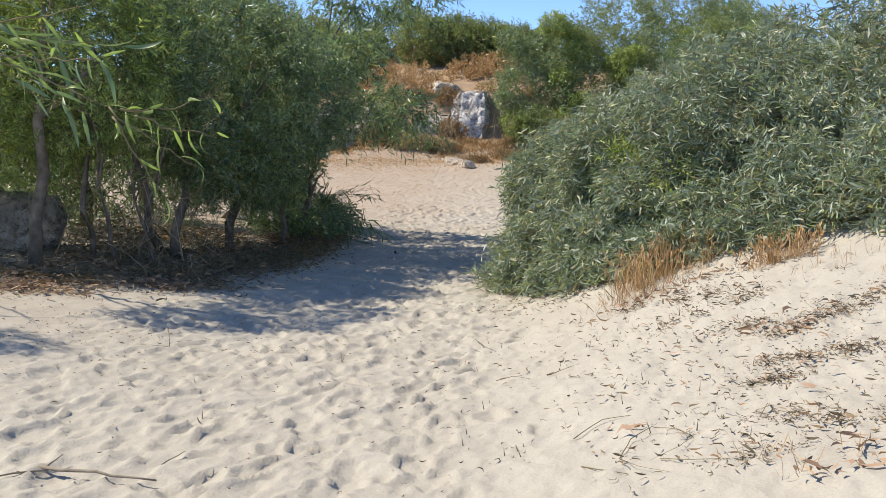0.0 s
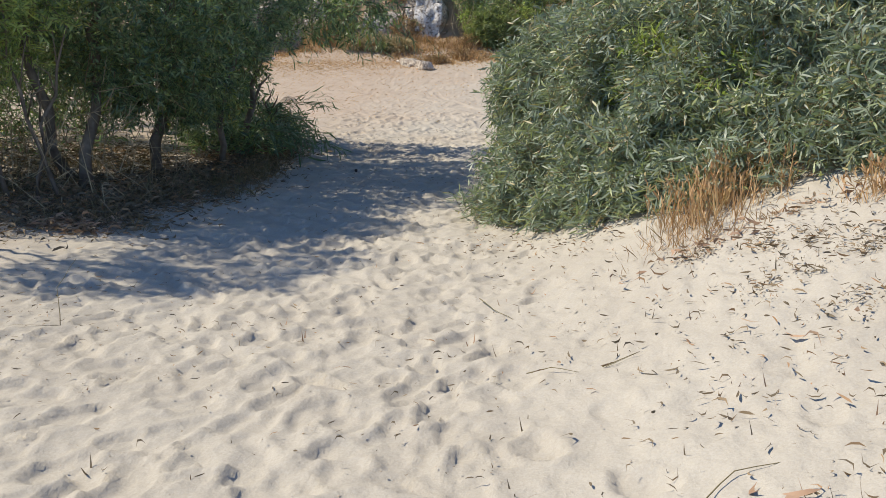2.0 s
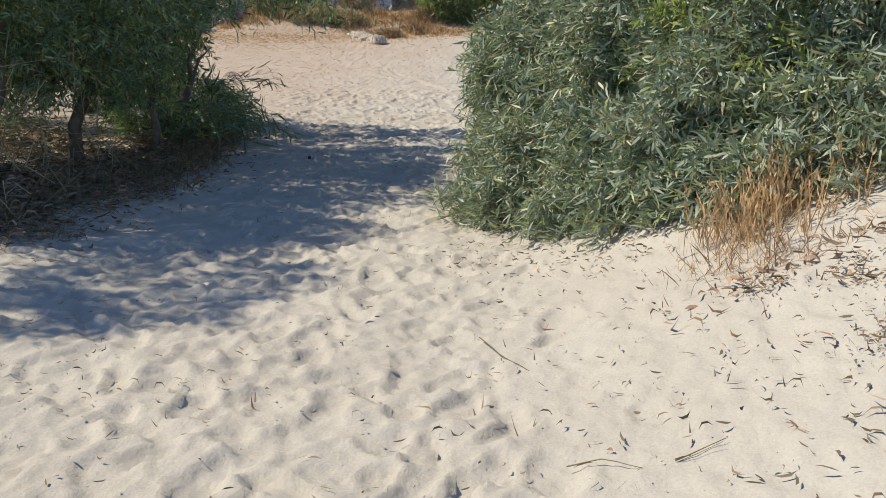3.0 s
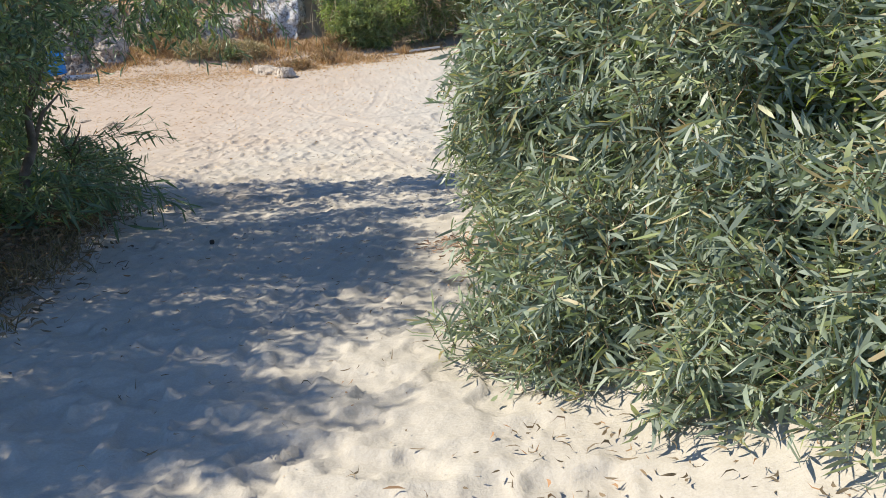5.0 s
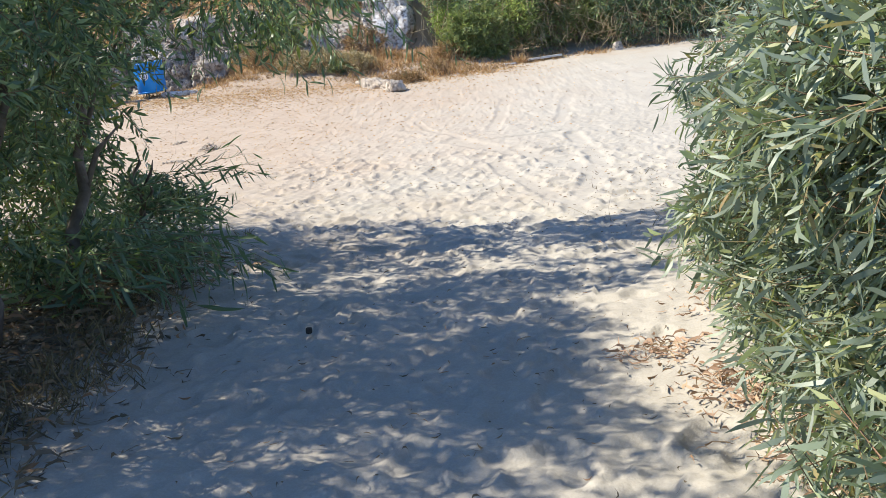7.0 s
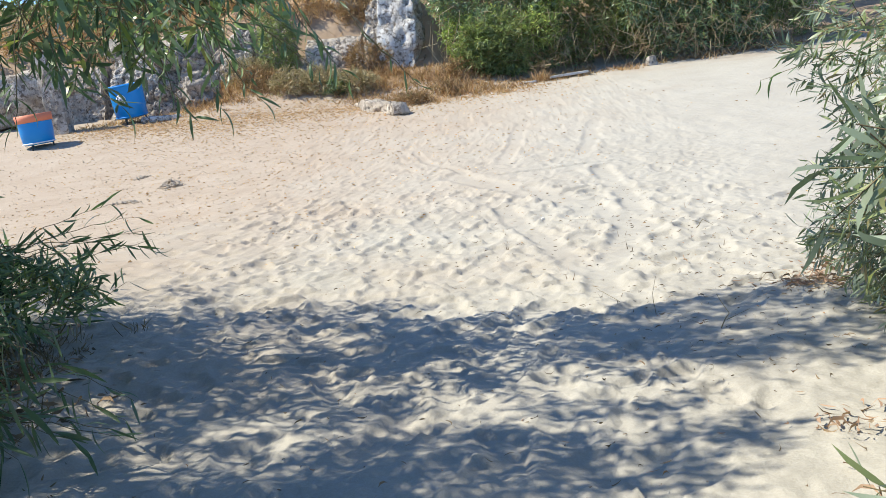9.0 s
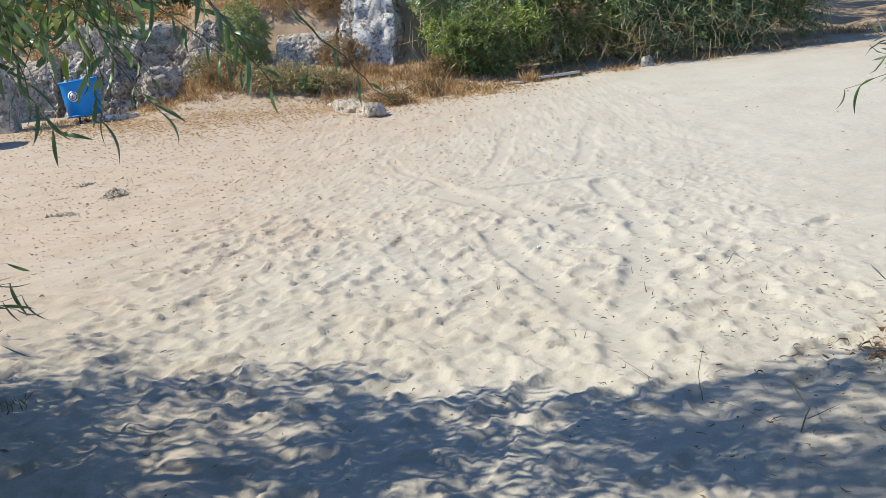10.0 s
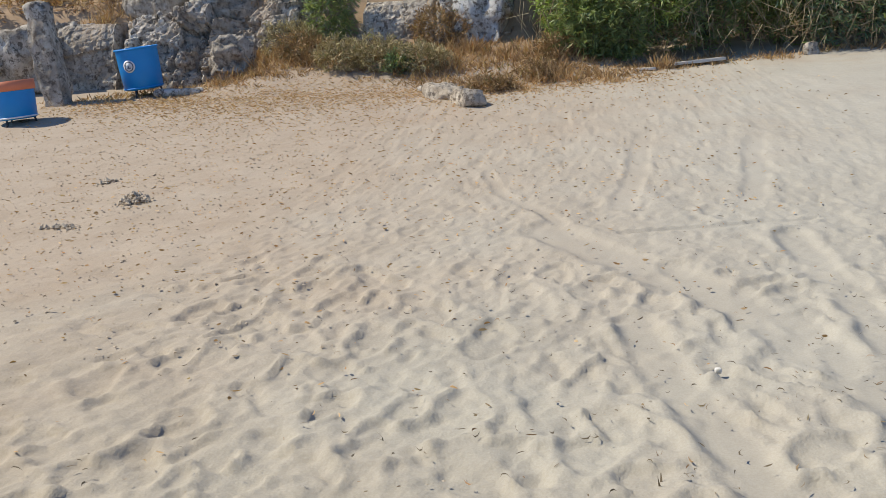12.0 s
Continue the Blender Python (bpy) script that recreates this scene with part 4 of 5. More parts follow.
def ring_bm(radius, z, thick, sides=36):
    bm = bmesh.new()
    rows = []
    for k in range(sides):
        a = k * math.tau / sides
        rows.append([bm.verts.new(((radius + thick * math.cos(b)) * math.cos(a), (radius + thick * math.cos(b)) * math.sin(a), z + thick * 1.2 * math.sin(b)))
                     for b in (i * math.tau / 8 for i in range(8))])
    for k in range(sides):
        for i in range(8):
            bm.faces.new((rows[k][i], rows[(k + 1) % sides][i], rows[(k + 1) % sides][(i + 1) % 8], rows[k][(i + 1) % 8]))
    return bm


def bin_body(bottom, top, z0, z1):
    t = 0.012
    d = z1 - z0
    return lathe([(bottom - 0.03, z0), (bottom, z0 + 0.02), (bottom + (top - bottom) * 0.5, z0 + d * 0.5), (top - 0.008, z1 - 0.03), (top, z1),
                  (top - t, z1), (top - t - 0.01, z1 - d * 0.3), (bottom - t, z0 + 0.05), (0.02, z0 + 0.04)])


def litter_bin(at, label, bottom, top, z0, z1, orange, lean, badge):
    ob = new("litter_bin")
    ob.matrix_world = pose(at[0], at[1], h(*at), lean[0], lean[1], 0)
    tagged(ob, label, "bin", "litter bins")
    part("body", bin_body(bottom, top, z0, z1), BLUE, ob)
    if orange:
        b = z1 - 0.13
        part("band", lathe([(top * 0.985, b), (top + 0.012, b + 0.01), (top + 0.016, z1 + 0.01), (top - 0.004, z1 + 0.012), (top - 0.006, z1 - 0.02)]), ORANGE, ob, "faded orange band")
    else:
        part("rim", ring_bm(top, z1, 0.013), BLUE, ob)
    part("hoop", ring_bm(bottom + 0.004, z0 + 0.03, 0.010), WHITE_PAINT if orange else BLUE, ob, "white lower hoop" if orange else "")
    for k in range(3):
        a = k * math.tau / 3 + 0.4
        x, y = math.cos(a) * bottom * 0.8, math.sin(a) * bottom * 0.8
        part("leg", tube(bmesh.new(), [(x, y, z0 + 0.05), (x * 1.08, y * 1.08, z0 * 0.5), (x * 1.15, y * 1.15, -0.04)], [0.016, 0.015, 0.015], 8), DARK_STEEL, ob, "dark steel leg")
    if badge:
        mid = z0 + (z1 - z0) * 0.60
        rad = bottom + (top - bottom) * 0.60 + 0.004
        bm, bm2 = bmesh.new(), bmesh.new()
        for b, size, out in ((bm, 0.10, 0.002), (bm2, 0.078, 0.007)):
            c = math.radians(266)

            def spot(u, v, lift):
                return b.verts.new(((rad + out + lift) * math.cos(c + u / rad), (rad + out + lift) * math.sin(c + u / rad), mid + v))

            turns = [k * math.tau / 24 for k in range(24)]
            inner = 0.0 if out < 0.005 else size * 0.82
            low, high = [spot(size * math.cos(t), size * math.sin(t), 0) for t in turns], [spot(size * math.cos(t), size * math.sin(t), 0.004) for t in turns]
            hole = [spot(inner * math.cos(t), inner * math.sin(t), 0.004) for t in turns]
            for k in range(24):
                j = (k + 1) % 24
                b.faces.new((low[k], low[j], high[j], high[k]))
                b.faces.new((high[k], high[j], hole[j], hole[k]))
            if inner:
                for u, v, w, tall in ((-0.008, -0.018, 0.030, 0.050), (0.022, -0.018, 0.014, 0.034)):
                    b.faces.new([spot(u - w / 2, v, 0.004), spot(u + w / 2, v, 0.004), spot(u, v + tall, 0.004)])
                b.faces.new([spot(-0.035, -0.024, 0.004), spot(-0.025, -0.038, 0.004), spot(0.025, -0.038, 0.004), spot(0.035, -0.024, 0.004)])
        disc = part("badge", bm, WHITE_PAINT, ob, "round white badge")
        part("print", bm2, LOGO_DARK, disc, "dark printed shape")
    return ob


litter_bin((-6.78, 27.85), "open blue round litter bin on short legs by the rocks", 0.315, 0.345, 0.12, 0.78, False, (5.0, -4.5), True)
litter_bin((-7.84, 25.8), "blue round litter bin with an orange top band", 0.28, 0.315, 0.06, 0.60, True, (2.0, -4.0), False)


# ---- dry scrub and grass ----
def scrub(name, label, x, y, r, tall, count, seed, material, group="dry shrubs"):
    g = h(x, y)
    ob = thing(name, (x, y, g), label, "shrub", group)
    crown_parts(ob, [(x, y, g + tall * 0.4, r, r * 0.8, tall * 0.75), (x + r * 0.6, y + 0.1, g + tall * 0.3, r * 0.7, r * 0.6, tall * 0.5)], count, seed, material,
                leaf=(0.075, 0.016), shoot=0.2, per=9, lift=0.5, droop=0.0, flat=True)
    return ob


OLIVE_STRAW = leaf_material("half_dry_leaf", [(0.0, (0.24, 0.21, 0.10)), (0.5, (0.45, 0.36, 0.19)), (0.85, (0.60, 0.48, 0.29)), (1.0, (0.30, 0.32, 0.13))], 0.7, 0.12, 0.25, live=False)
scrub("dry_shrub", "low half-dry shrub with dull olive leaves", -3.55, 28.25, 0.42, 0.40, 330, 101, OLIVE_STRAW)
scrub("dry_shrub", "low half-dry shrub with dull olive leaves", -2.9, 28.2, 0.46, 0.44, 360, 102, OLIVE_STRAW)
scrub("dry_shrub", "low half-dry shrub with dull olive leaves", -2.2, 28.05, 0.42, 0.36, 300, 109, OLIVE_STRAW)
scrub("dry_shrub", "low rust-coloured shrub in dry grass", -4.3, 28.7, 0.45, 0.36, 280, 108, RUST_GRASS)
scrub("dry_shrub", "low greenish half-dry shrub at the sand's edge", -2.55, 27.95, 0.22, 0.3, 120, 103, GREEN_LEAF)
scrub("dry_shrub", "rust-coloured shrub beside the low rock ridge", -1.0, 26.75, 0.35, 0.2, 160, 110, RUST_GRASS)
scrub("dry_shrub", "small rust-coloured shrub in dry grass", -0.3, 27.5, 0.3, 0.22, 130, 111, RUST_GRASS)
scrub("dry_shrub", "rounded rust-coloured dry shrub against the rock", -2.0, 29.15, 0.45, 0.55, 330, 104, RUST_GRASS)
scrub("dry_shrub", "rust-coloured dry shrub hanging on the ledge", -2.2, 30.0, 0.40, 0.5, 260, 105, RUST_GRASS)
scrub("dry_shrub", "dry brown shrub on the pale boulder", -4.6, 29.0, 0.5, 0.5, 300, 106, OLIVE_STRAW)
scrub("dry_shrub", "low rust-coloured shrub at the thicket's foot", 0.05, 28.4, 0.35, 0.3, 200, 107, RUST_GRASS)


def slope_scrub():
    """The dry cover of the slope above the rocks."""
    rng = np.random.RandomState(41)
    lobes = []
    for _ in range(95):
        x, y = rng.uniform(-11, 1.2), rng.uniform(30.4, 37.5)
        r = rng.uniform(0.35, 0.75)
        lobes.append((x, y, h(x, y) + r * 0.25, r, r * 0.9, r * 0.6))
    ob = thing("hillside_scrub", (-4, 33, h(-4, 33)), "dry rust-brown scrub covering the slope above the rocks", "scrub", kind="stuff")
    crown_parts(ob, lobes, 5200, 42, STRAW, leaf=(0.13, 0.03), shoot=0.3, per=8, lift=0.6, droop=0.0, flat=True)


slope_scrub()
grass("dry_grass_strip", "patchy dry straw-coloured grass at the foot of the rocks",
      [(-6.8, 28.1, 1.2, 0.5, 500), (-7.4, 27.6, 1.0, 0.4, 300), (-5.4, 28.2, 0.8, 0.5, 900), (-4.7, 28.5, 0.8, 0.6, 1100), (-3.6, 28.8, 1.2, 0.6, 1300), (-2.4, 28.6, 1.0, 0.8, 1500),
       (-1.5, 28.2, 0.9, 1.0, 1700), (-0.5, 28.0, 1.1, 1.2, 1900), (0.4, 27.5, 0.9, 0.8, 1100), (1.2, 27.9, 0.9, 0.4, 600), (2.1, 28.25, 0.9, 0.3, 450), (-0.9, 26.9, 0.7, 0.6, 600), (3.1, 28.2, 0.8, 0.35, 250), (-6.3, 27.2, 1.6, 0.4, 200)],
      201, STRAW, (0.04, 0.17), 0.013, 1.3)
grass("dry_grass_strip", "taller straw clumps in the dry grass",
      [(-5.0, 28.5, 0.9, 0.4, 220), (-3.9, 28.5, 0.7, 0.3, 200), (-1.5, 28.7, 0.7, 0.4, 300), (-1.7, 28.05, 0.4, 0.3, 200), (-0.3, 28.3, 0.9, 0.5, 260), (0.1, 27.3, 0.8, 0.5, 160), (1.6, 28.0, 0.6, 0.3, 140)], 215, STRAW, (0.15, 0.36), 0.012, 0.6)
grass("dry_grass_strip", "rusty dry grass below the ledge",
      [(-3.0, 29.0, 1.6, 0.4, 700), (-1.0, 28.6, 1.2, 0.6, 1000), (0.0, 28.0, 0.9, 0.8, 800), (-2.0, 27.6, 0.9, 0.5, 420), (-4.9, 28.2, 1.0, 0.4, 420), (0.6, 27.3, 0.8, 0.5, 350), (1.8, 28.1, 0.8, 0.3, 300), (6.6, 28.9, 1.2, 0.5, 500), (8.4, 30.6, 1.0, 0.8, 500), (5.0, 28.7, 1.2, 0.4, 500), (3.0, 28.6, 1.0, 0.3, 300)],
      202, RUST_GRASS, (0.05, 0.24), 0.014, 1.0)
grass("ledge_grass", "dry grass along the top of the rocks", [(-8.3, 30.0, 0.8, 0.3, 500), (-7.0, 30.0, 1.0, 0.3, 800), (-5.8, 30.0, 0.8, 0.3, 600), (-4.4, 30.3, 1.0, 0.3, 700), (-2.7, 30.2, 0.9, 0.3, 700), (-5.3, 29.1, 0.5, 0.3, 400)], 214, STRAW, (0.1, 0.35), 0.014, 0.7)
for seed, straw in ((203, [(1.70, 5.72, 0.14, 0.14, 70), (1.90, 5.66, 0.20, 0.14, 120), (1.92, 5.40, 0.20, 0.10, 50)]),
                    (205, [(2.10, 5.82, 0.18, 0.14, 130), (2.22, 5.98, 0.18, 0.14, 110), (2.28, 5.6, 0.2, 0.1, 45)])):
    grass("straw_tuft", "golden dry grass tuft with seed heads at the bush's foot", straw, seed, STRAW, (0.08, 0.36), 0.0048, 0.30, share=6, group="straw tufts", heads=0.4)
grass("straw_tuft", "rust-coloured dry grass among the straw", [(1.72, 5.5, 0.26, 0.18, 170), (2.0, 5.7, 0.3, 0.2, 170), (1.9, 5.25, 0.36, 0.12, 150), (2.4, 5.65, 0.3, 0.16, 130)], 212, RUST_GRASS, (0.03, 0.20), 0.004, 0.6, share=4, group="straw tufts")
grass("straw_tuft", "golden dry grass tuft on the sandy bank", [(2.66, 5.02, 0.20, 0.10, 170), (2.85, 4.98, 0.20, 0.10, 150)], 204, STRAW, (0.05, 0.22), 0.005, 0.40, group="straw tufts", heads=0.3, share=6)
grass("straw_tuft", "sparse pale stalks standing on the sandy bank", [(1.95, 2.0, 0.14, 0.10, 14), (2.15, 1.85, 0.16, 0.10, 12), (3.0, 4.6, 0.3, 0.2, 40), (3.3, 4.4, 0.3, 0.3, 40)], 218, STRAW, (0.05, 0.16), 0.003, 0.3, group="straw tufts", share=2)
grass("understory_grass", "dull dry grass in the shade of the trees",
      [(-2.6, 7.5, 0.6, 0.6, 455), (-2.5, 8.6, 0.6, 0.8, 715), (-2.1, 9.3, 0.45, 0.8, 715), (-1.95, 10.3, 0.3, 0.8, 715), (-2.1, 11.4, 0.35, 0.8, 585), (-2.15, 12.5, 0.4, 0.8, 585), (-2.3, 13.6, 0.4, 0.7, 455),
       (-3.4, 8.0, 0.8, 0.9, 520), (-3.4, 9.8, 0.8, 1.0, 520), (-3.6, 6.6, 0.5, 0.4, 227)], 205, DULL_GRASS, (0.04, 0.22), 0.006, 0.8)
litter("leaf_litter", "dark dry leaves littering the ground under the trees",
       [(-2.7, 7.5, 0.8, 0.7, 1800), (-2.6, 8.6, 0.8, 0.9, 2200), (-2.4, 9.8, 0.7, 1.0, 2200), (-2.4, 11.2, 0.6, 1.0, 1500), (-2.4, 12.6, 0.6, 1.0, 1200), (-3.6, 8.2, 1.1, 1.4, 2600), (-3.8, 10.5, 1.2, 1.6, 2200), (-3.6, 6.6, 0.9, 0.6, 1400)],
       206, LITTER, (0.05, 0.13), 0.016, 0.06)
litter("leaf_litter", "rust-coloured fallen leaves heaped at the path's edge",
       [(-2.9, 8.4, 0.5, 0.5, 420), (-2.5, 9.2, 0.35, 0.5, 300), (-3.5, 7.6, 0.5, 0.4, 300), (-2.55, 7.0, 0.35, 0.16, 420), (-3.45, 6.1, 0.5, 0.25, 420), (-2.9, 7.8, 0.3, 0.2, 160), (-3.9, 5.7, 0.5, 0.3, 300), (-2.2, 8.5, 0.25, 0.15, 90)], 207, RED_LITTER, (0.05, 0.13), 0.016, 0.05)
litter("leaf_litter", "rust-coloured fallen leaves under the bush's edge",
       [(0.72, 10.4, 0.22, 0.16, 144), (0.9, 9.85, 0.22, 0.35, 252), (1.0, 9.25, 0.26, 0.4, 336), (0.95, 8.75, 0.25, 0.3, 216), (1.3, 9.5, 0.4, 0.8, 360), (1.5, 12.0, 0.2, 0.2, 60), (2.15, 14.3, 0.22, 0.2, 228), (2.4, 14.6, 0.3, 0.3, 156), (1.2, 11.0, 0.3, 0.5, 156)],
       208, RED_LITTER, (0.03, 0.09), 0.011, 0.03)
BANK_HEAPS = [(2.44, 4.52, 0.9), (2.21, 4.66, 0.8), (2.22, 3.92, 1.0), (2.50, 3.66, 1.0), (2.61, 3.16, 1.2), (2.32, 3.21, 1.1), (2.23, 3.01, 0.9), (2.13, 2.39, 0.6), (1.96, 2.11, 0.6), (2.48, 2.22, 0.8), (2.71, 3.81, 0.8), (2.90, 3.89, 0.9), (2.05, 4.95, 0.8), (1.80, 5.05, 0.6), (2.0, 4.35, 0.6), (3.1, 3.3, 1.0)]


def heap_spots(seed, count, size, wander):
    """Each heap breaks up into a few uneven smaller ones."""
    r = random.Random(seed)
    out = []
    for x, y, k in BANK_HEAPS:
        for _ in range(4):
            f = r.uniform(0.5, 1.4)
            out.append((x + r.gauss(0, wander), y + r.gauss(0, wander * 0.8), size * k * f, size * k * f * r.uniform(0.4, 0.8), max(2, int(count * k * f))))
    return out


litter("leaf_litter", "rust-coloured dead leaves caught in the bank's debris",
       [(2.13, 1.73, 0.16, 0.06, 16), (2.31, 1.93, 0.12, 0.06, 12), (2.50, 3.66, 0.14, 0.08, 26), (2.30, 3.8, 0.12, 0.08, 16), (1.85, 5.15, 0.4, 0.14, 60), (2.4, 5.2, 0.4, 0.14, 50), (2.2, 3.4, 0.9, 1.0, 30)], 217, RED_LITTER, (0.04, 0.12), 0.016, 0.04)
litter("leaf_litter", "curled dark acacia leaves heaped on the sandy bank", heap_spots(5, 24, 0.12, 0.09), 209, LITTER, (0.02, 0.075), 0.0085, 0.02)
litter("leaf_litter", "fine grey leaf crumbs in the bank's debris", heap_spots(6, 26, 0.17, 0.09), 213, LITTER, (0.008, 0.03), 0.006, 0.012)
litter("leaf_litter", "curled dark acacia leaves strewn over the sandy bank",
       [(2.1, 3.4, 1.0, 1.5, 340), (1.5, 4.4, 0.9, 1.3, 150), (2.6, 5.0, 0.7, 0.5, 150), (1.3, 6.3, 0.6, 0.5, 190), (0.75, 7.0, 0.4, 0.5, 90), (1.8, 2.3, 0.6, 0.5, 90), (2.4, 2.4, 0.5, 0.6, 90)], 219, LITTER, (0.02, 0.075), 0.0085, 0.012)
litter("leaf_litter", "small dry bits of leaf and stalk scattered over the sand",
       [(0.0, 4.5, 3.2, 3.4, 620), (-2.2, 4.9, 1.2, 1.6, 520), (0.0, 10.5, 1.8, 4.5, 560), (0.3, 17.0, 3.4, 3.4, 600), (1.9, 16.0, 1.4, 2.6, 460), (1.5, 22, 5.0, 5.0, 260), (1.6, 13.6, 0.8, 1.2, 260)], 210, LITTER, (0.012, 0.055), 0.006, 0.004)
litter("leaf_litter", "pale stalks and chaff on the earthy ground", [(-3.0, 22.0, 5.0, 5.0, 2600), (-4.5, 26.2, 3.5, 2.0, 3200), (-0.5, 26.0, 3.0, 1.6, 900), (-3.8, 27.3, 2.6, 0.8, 1800)], 211, STRAW, (0.02, 0.06), 0.012, 0.002, 0.08)
litter("leaf_litter", "straw-coloured chaff spread before the rocks", [(-4.5, 26.6, 3.0, 1.4, 3000), (-6.5, 26.8, 1.6, 0.8, 1200), (-1.6, 26.8, 1.6, 1.0, 1500), (0.6, 27.0, 1.4, 0.7, 900)], 216, STRAW, (0.03, 0.09), 0.010, 0.010, 0.12)


def gravel(label, seed, n, x, y, small, large, material, tall=0.45):
    """Tiny stones or crumbs over an oblong of ground."""
    rng = np.random.RandomState(seed)
    px, py = rng.normal(x[0], x[1], n), rng.uniform(*y, n)
    s = (small + (large - small) * rng.uniform(0, 1, n) ** 3) * (0.7 + 0.02 * np.maximum(py - 14, 0))
    me = crumb_mesh("gravel", np.stack((px, py, base_height(px, py) + 0.006), 1), s, rng, material, tall)
    tagged(new("gravel", me), label, "gravel", kind="stuff")


gravel("pale chips of stone and shell over the earthy sand", 64, 5200, (-4.6, 1.9), (17.5, 27.3), 0.006, 0.020, CHIPS)
gravel("small stones scattered over the earthy sand", 61, 320, (-3.0, 2.4), (18.0, 27.5), 0.005, 0.022, SANDY_ROCK)
gravel("crumbs of earth and sand on the open ground", 62, 700, (-2.4, 2.4), (15.5, 27.0), 0.004, 0.014, DIRT)
gravel("crumbs of sand along the trodden path", 63, 1500, (-0.4, 1.4), (1.5, 9.0), 0.003, 0.009, DIRT)


# ---- sticks ----
def stick(label, points, radius, seed, name="stick", side=(), material=None):
    x0, y0 = points[0][:2]
    ob = thing(name, (x0, y0, h(x0, y0)), label, "stick", "sticks on the sand")
    r = random.Random(seed)
    off = ob.matrix_world.translation

    def line(pts, rad):
        out = []
        for (ax, ay, az), (bx, by, bz) in zip(pts, pts[1:]):
            for t in (0, 0.33, 0.66):
                x, y = ax + (bx - ax) * t + r.uniform(-1, 1) * rad * 1.5, ay + (by - ay) * t + r.uniform(-1, 1) * rad * 1.5
                out.append(Vector((x, y, h(x, y) + az + (bz - az) * t + rad)) - off)
        x, y, z = pts[-1]
        out.append(Vector((x, y, h(x, y) + z + rad)) - off)
        n = len(out)
        return out, [rad * (1 - 0.6 * i / (n - 1)) for i in range(n)]

    part("wood", tube(bmesh.new(), *line(points, radius), 7), material or DEAD_WOOD, ob)
    for s in side:
        part("side_twig", tube(bmesh.new(), *line(s, radius * 0.55), 6), material or DEAD_WOOD, ob)
    return ob


stick("long grey dead stick lying on the sand", [(-1.12, 2.28, 0.0), (-0.85, 2.25, 0.01), (-0.55, 2.22, 0.0)], 0.010, 1, side=[[(-1.08, 2.28, 0.0), (-1.25, 2.12, 0.01), (-1.4, 2.0, 0.0)], [(-1.1, 2.3, 0.0), (-1.08, 2.4, 0.03)]])
stick("small forked dry stick on the sand", [(-0.62, 2.42, 0.0), (-0.55, 2.55, 0.03)], 0.0039, 2)
stick("thin brown stick lying on the sand", [(0.62, 5.36, 0.02), (0.70, 5.15, 0.01), (0.80, 4.96, 0.0)], 0.0032, 3, material=TWIG)
stick("pair of thin dry stalks on the bank", [(1.16, 4.03, 0.0), (1.32, 4.06, 0.01)], 0.0026, 4, side=[[(1.17, 4.02, 0.0), (1.30, 4.03, 0.02)]], material=TWIG)
stick("bent dry stalk lying on the bank", [(0.84, 4.12, 0.0), (0.95, 4.10, 0.02), (1.06, 4.03, 0.0)], 0.0026, 5, side=[[(1.05, 4.03, 0.0), (0.96, 3.93, 0.0)]], material=TWIG)
stick("thin dry stick standing upright in the sand", [(1.15, 13.95, -0.02), (1.14, 13.96, 0.10), (1.17, 13.98, 0.21)], 0.0019, 6, material=TWIG, side=[[(1.16, 13.94, 0.0), (1.24, 13.75, 0.02), (1.33, 13.6, 0.0)]])
stick("thin dry stick leaning out of the sand", [(1.0, 14.2, 0.0), (0.93, 14.33, 0.03), (0.88, 14.42, 0.05)], 0.0019, 7, material=TWIG)
stick("dark bent twig in the path's shade", [(1.4, 13.5, 0.0), (1.46, 13.6, 0.05), (1.44, 13.75, 0.12)], 0.0032, 8, side=[[(1.44, 13.55, 0.03), (1.56, 13.55, 0.08)]], material=TWIG)
stick("curved dry stalk on the bank", [(1.28, 2.75, 0.0), (1.42, 2.90, 0.02), (1.62, 2.92, 0.0)], 0.0026, 9, material=TWIG)
stick("thin dry stalk lying on the bank", [(1.30, 2.35, 0.0), (1.48, 2.15, 0.0)], 0.0032, 10, material=TWIG)
stick("thin bare twig standing in the sand", [(-1.55, 4.75, -0.01), (-1.62, 4.9, 0.16), (-1.55, 5.0, 0.30)], 0.0026, 11, material=TWIG, side=[[(-1.56, 4.76, 0.0), (-1.75, 4.65, 0.02)]])
stick("thin curled stalk on the sandy bank", [(1.62, 2.25, 0.0), (1.72, 2.12, 0.02), (1.86, 2.10, 0.0)], 0.0019, 13, material=TWIG)
stick("short broken stalk on the sandy bank", [(2.05, 2.45, 0.0), (2.12, 2.58, 0.03)], 0.0026, 14, material=TWIG)
stick("looped dry vine lying on the bank", [(1.46, 2.36, 0.0), (1.52, 2.52, 0.02), (1.62, 2.60, 0.03), (1.72, 2.52, 0.02), (1.78, 2.42, 0.0)], 0.0026, 15, material=TWIG,
      side=[[(1.78, 2.42, 0.01), (1.70, 2.30, 0.02), (1.58, 2.26, 0.0)], [(1.78, 2.45, 0.0), (1.70, 2.47, 0.05), (1.74, 2.36, 0.02)], [(1.46, 2.36, 0.0), (1.52, 2.2, 0.01), (1.64, 2.08, 0.0)]])
stick("small dark twig on open sand", [(1.95, 16.35, 0.0), (2.02, 16.42, 0.05), (2.10, 16.38, 0.0)], 0.0032, 12, material=TWIG, side=[[(2.0, 16.4, 0.03), (1.92, 16.48, 0.05)]])


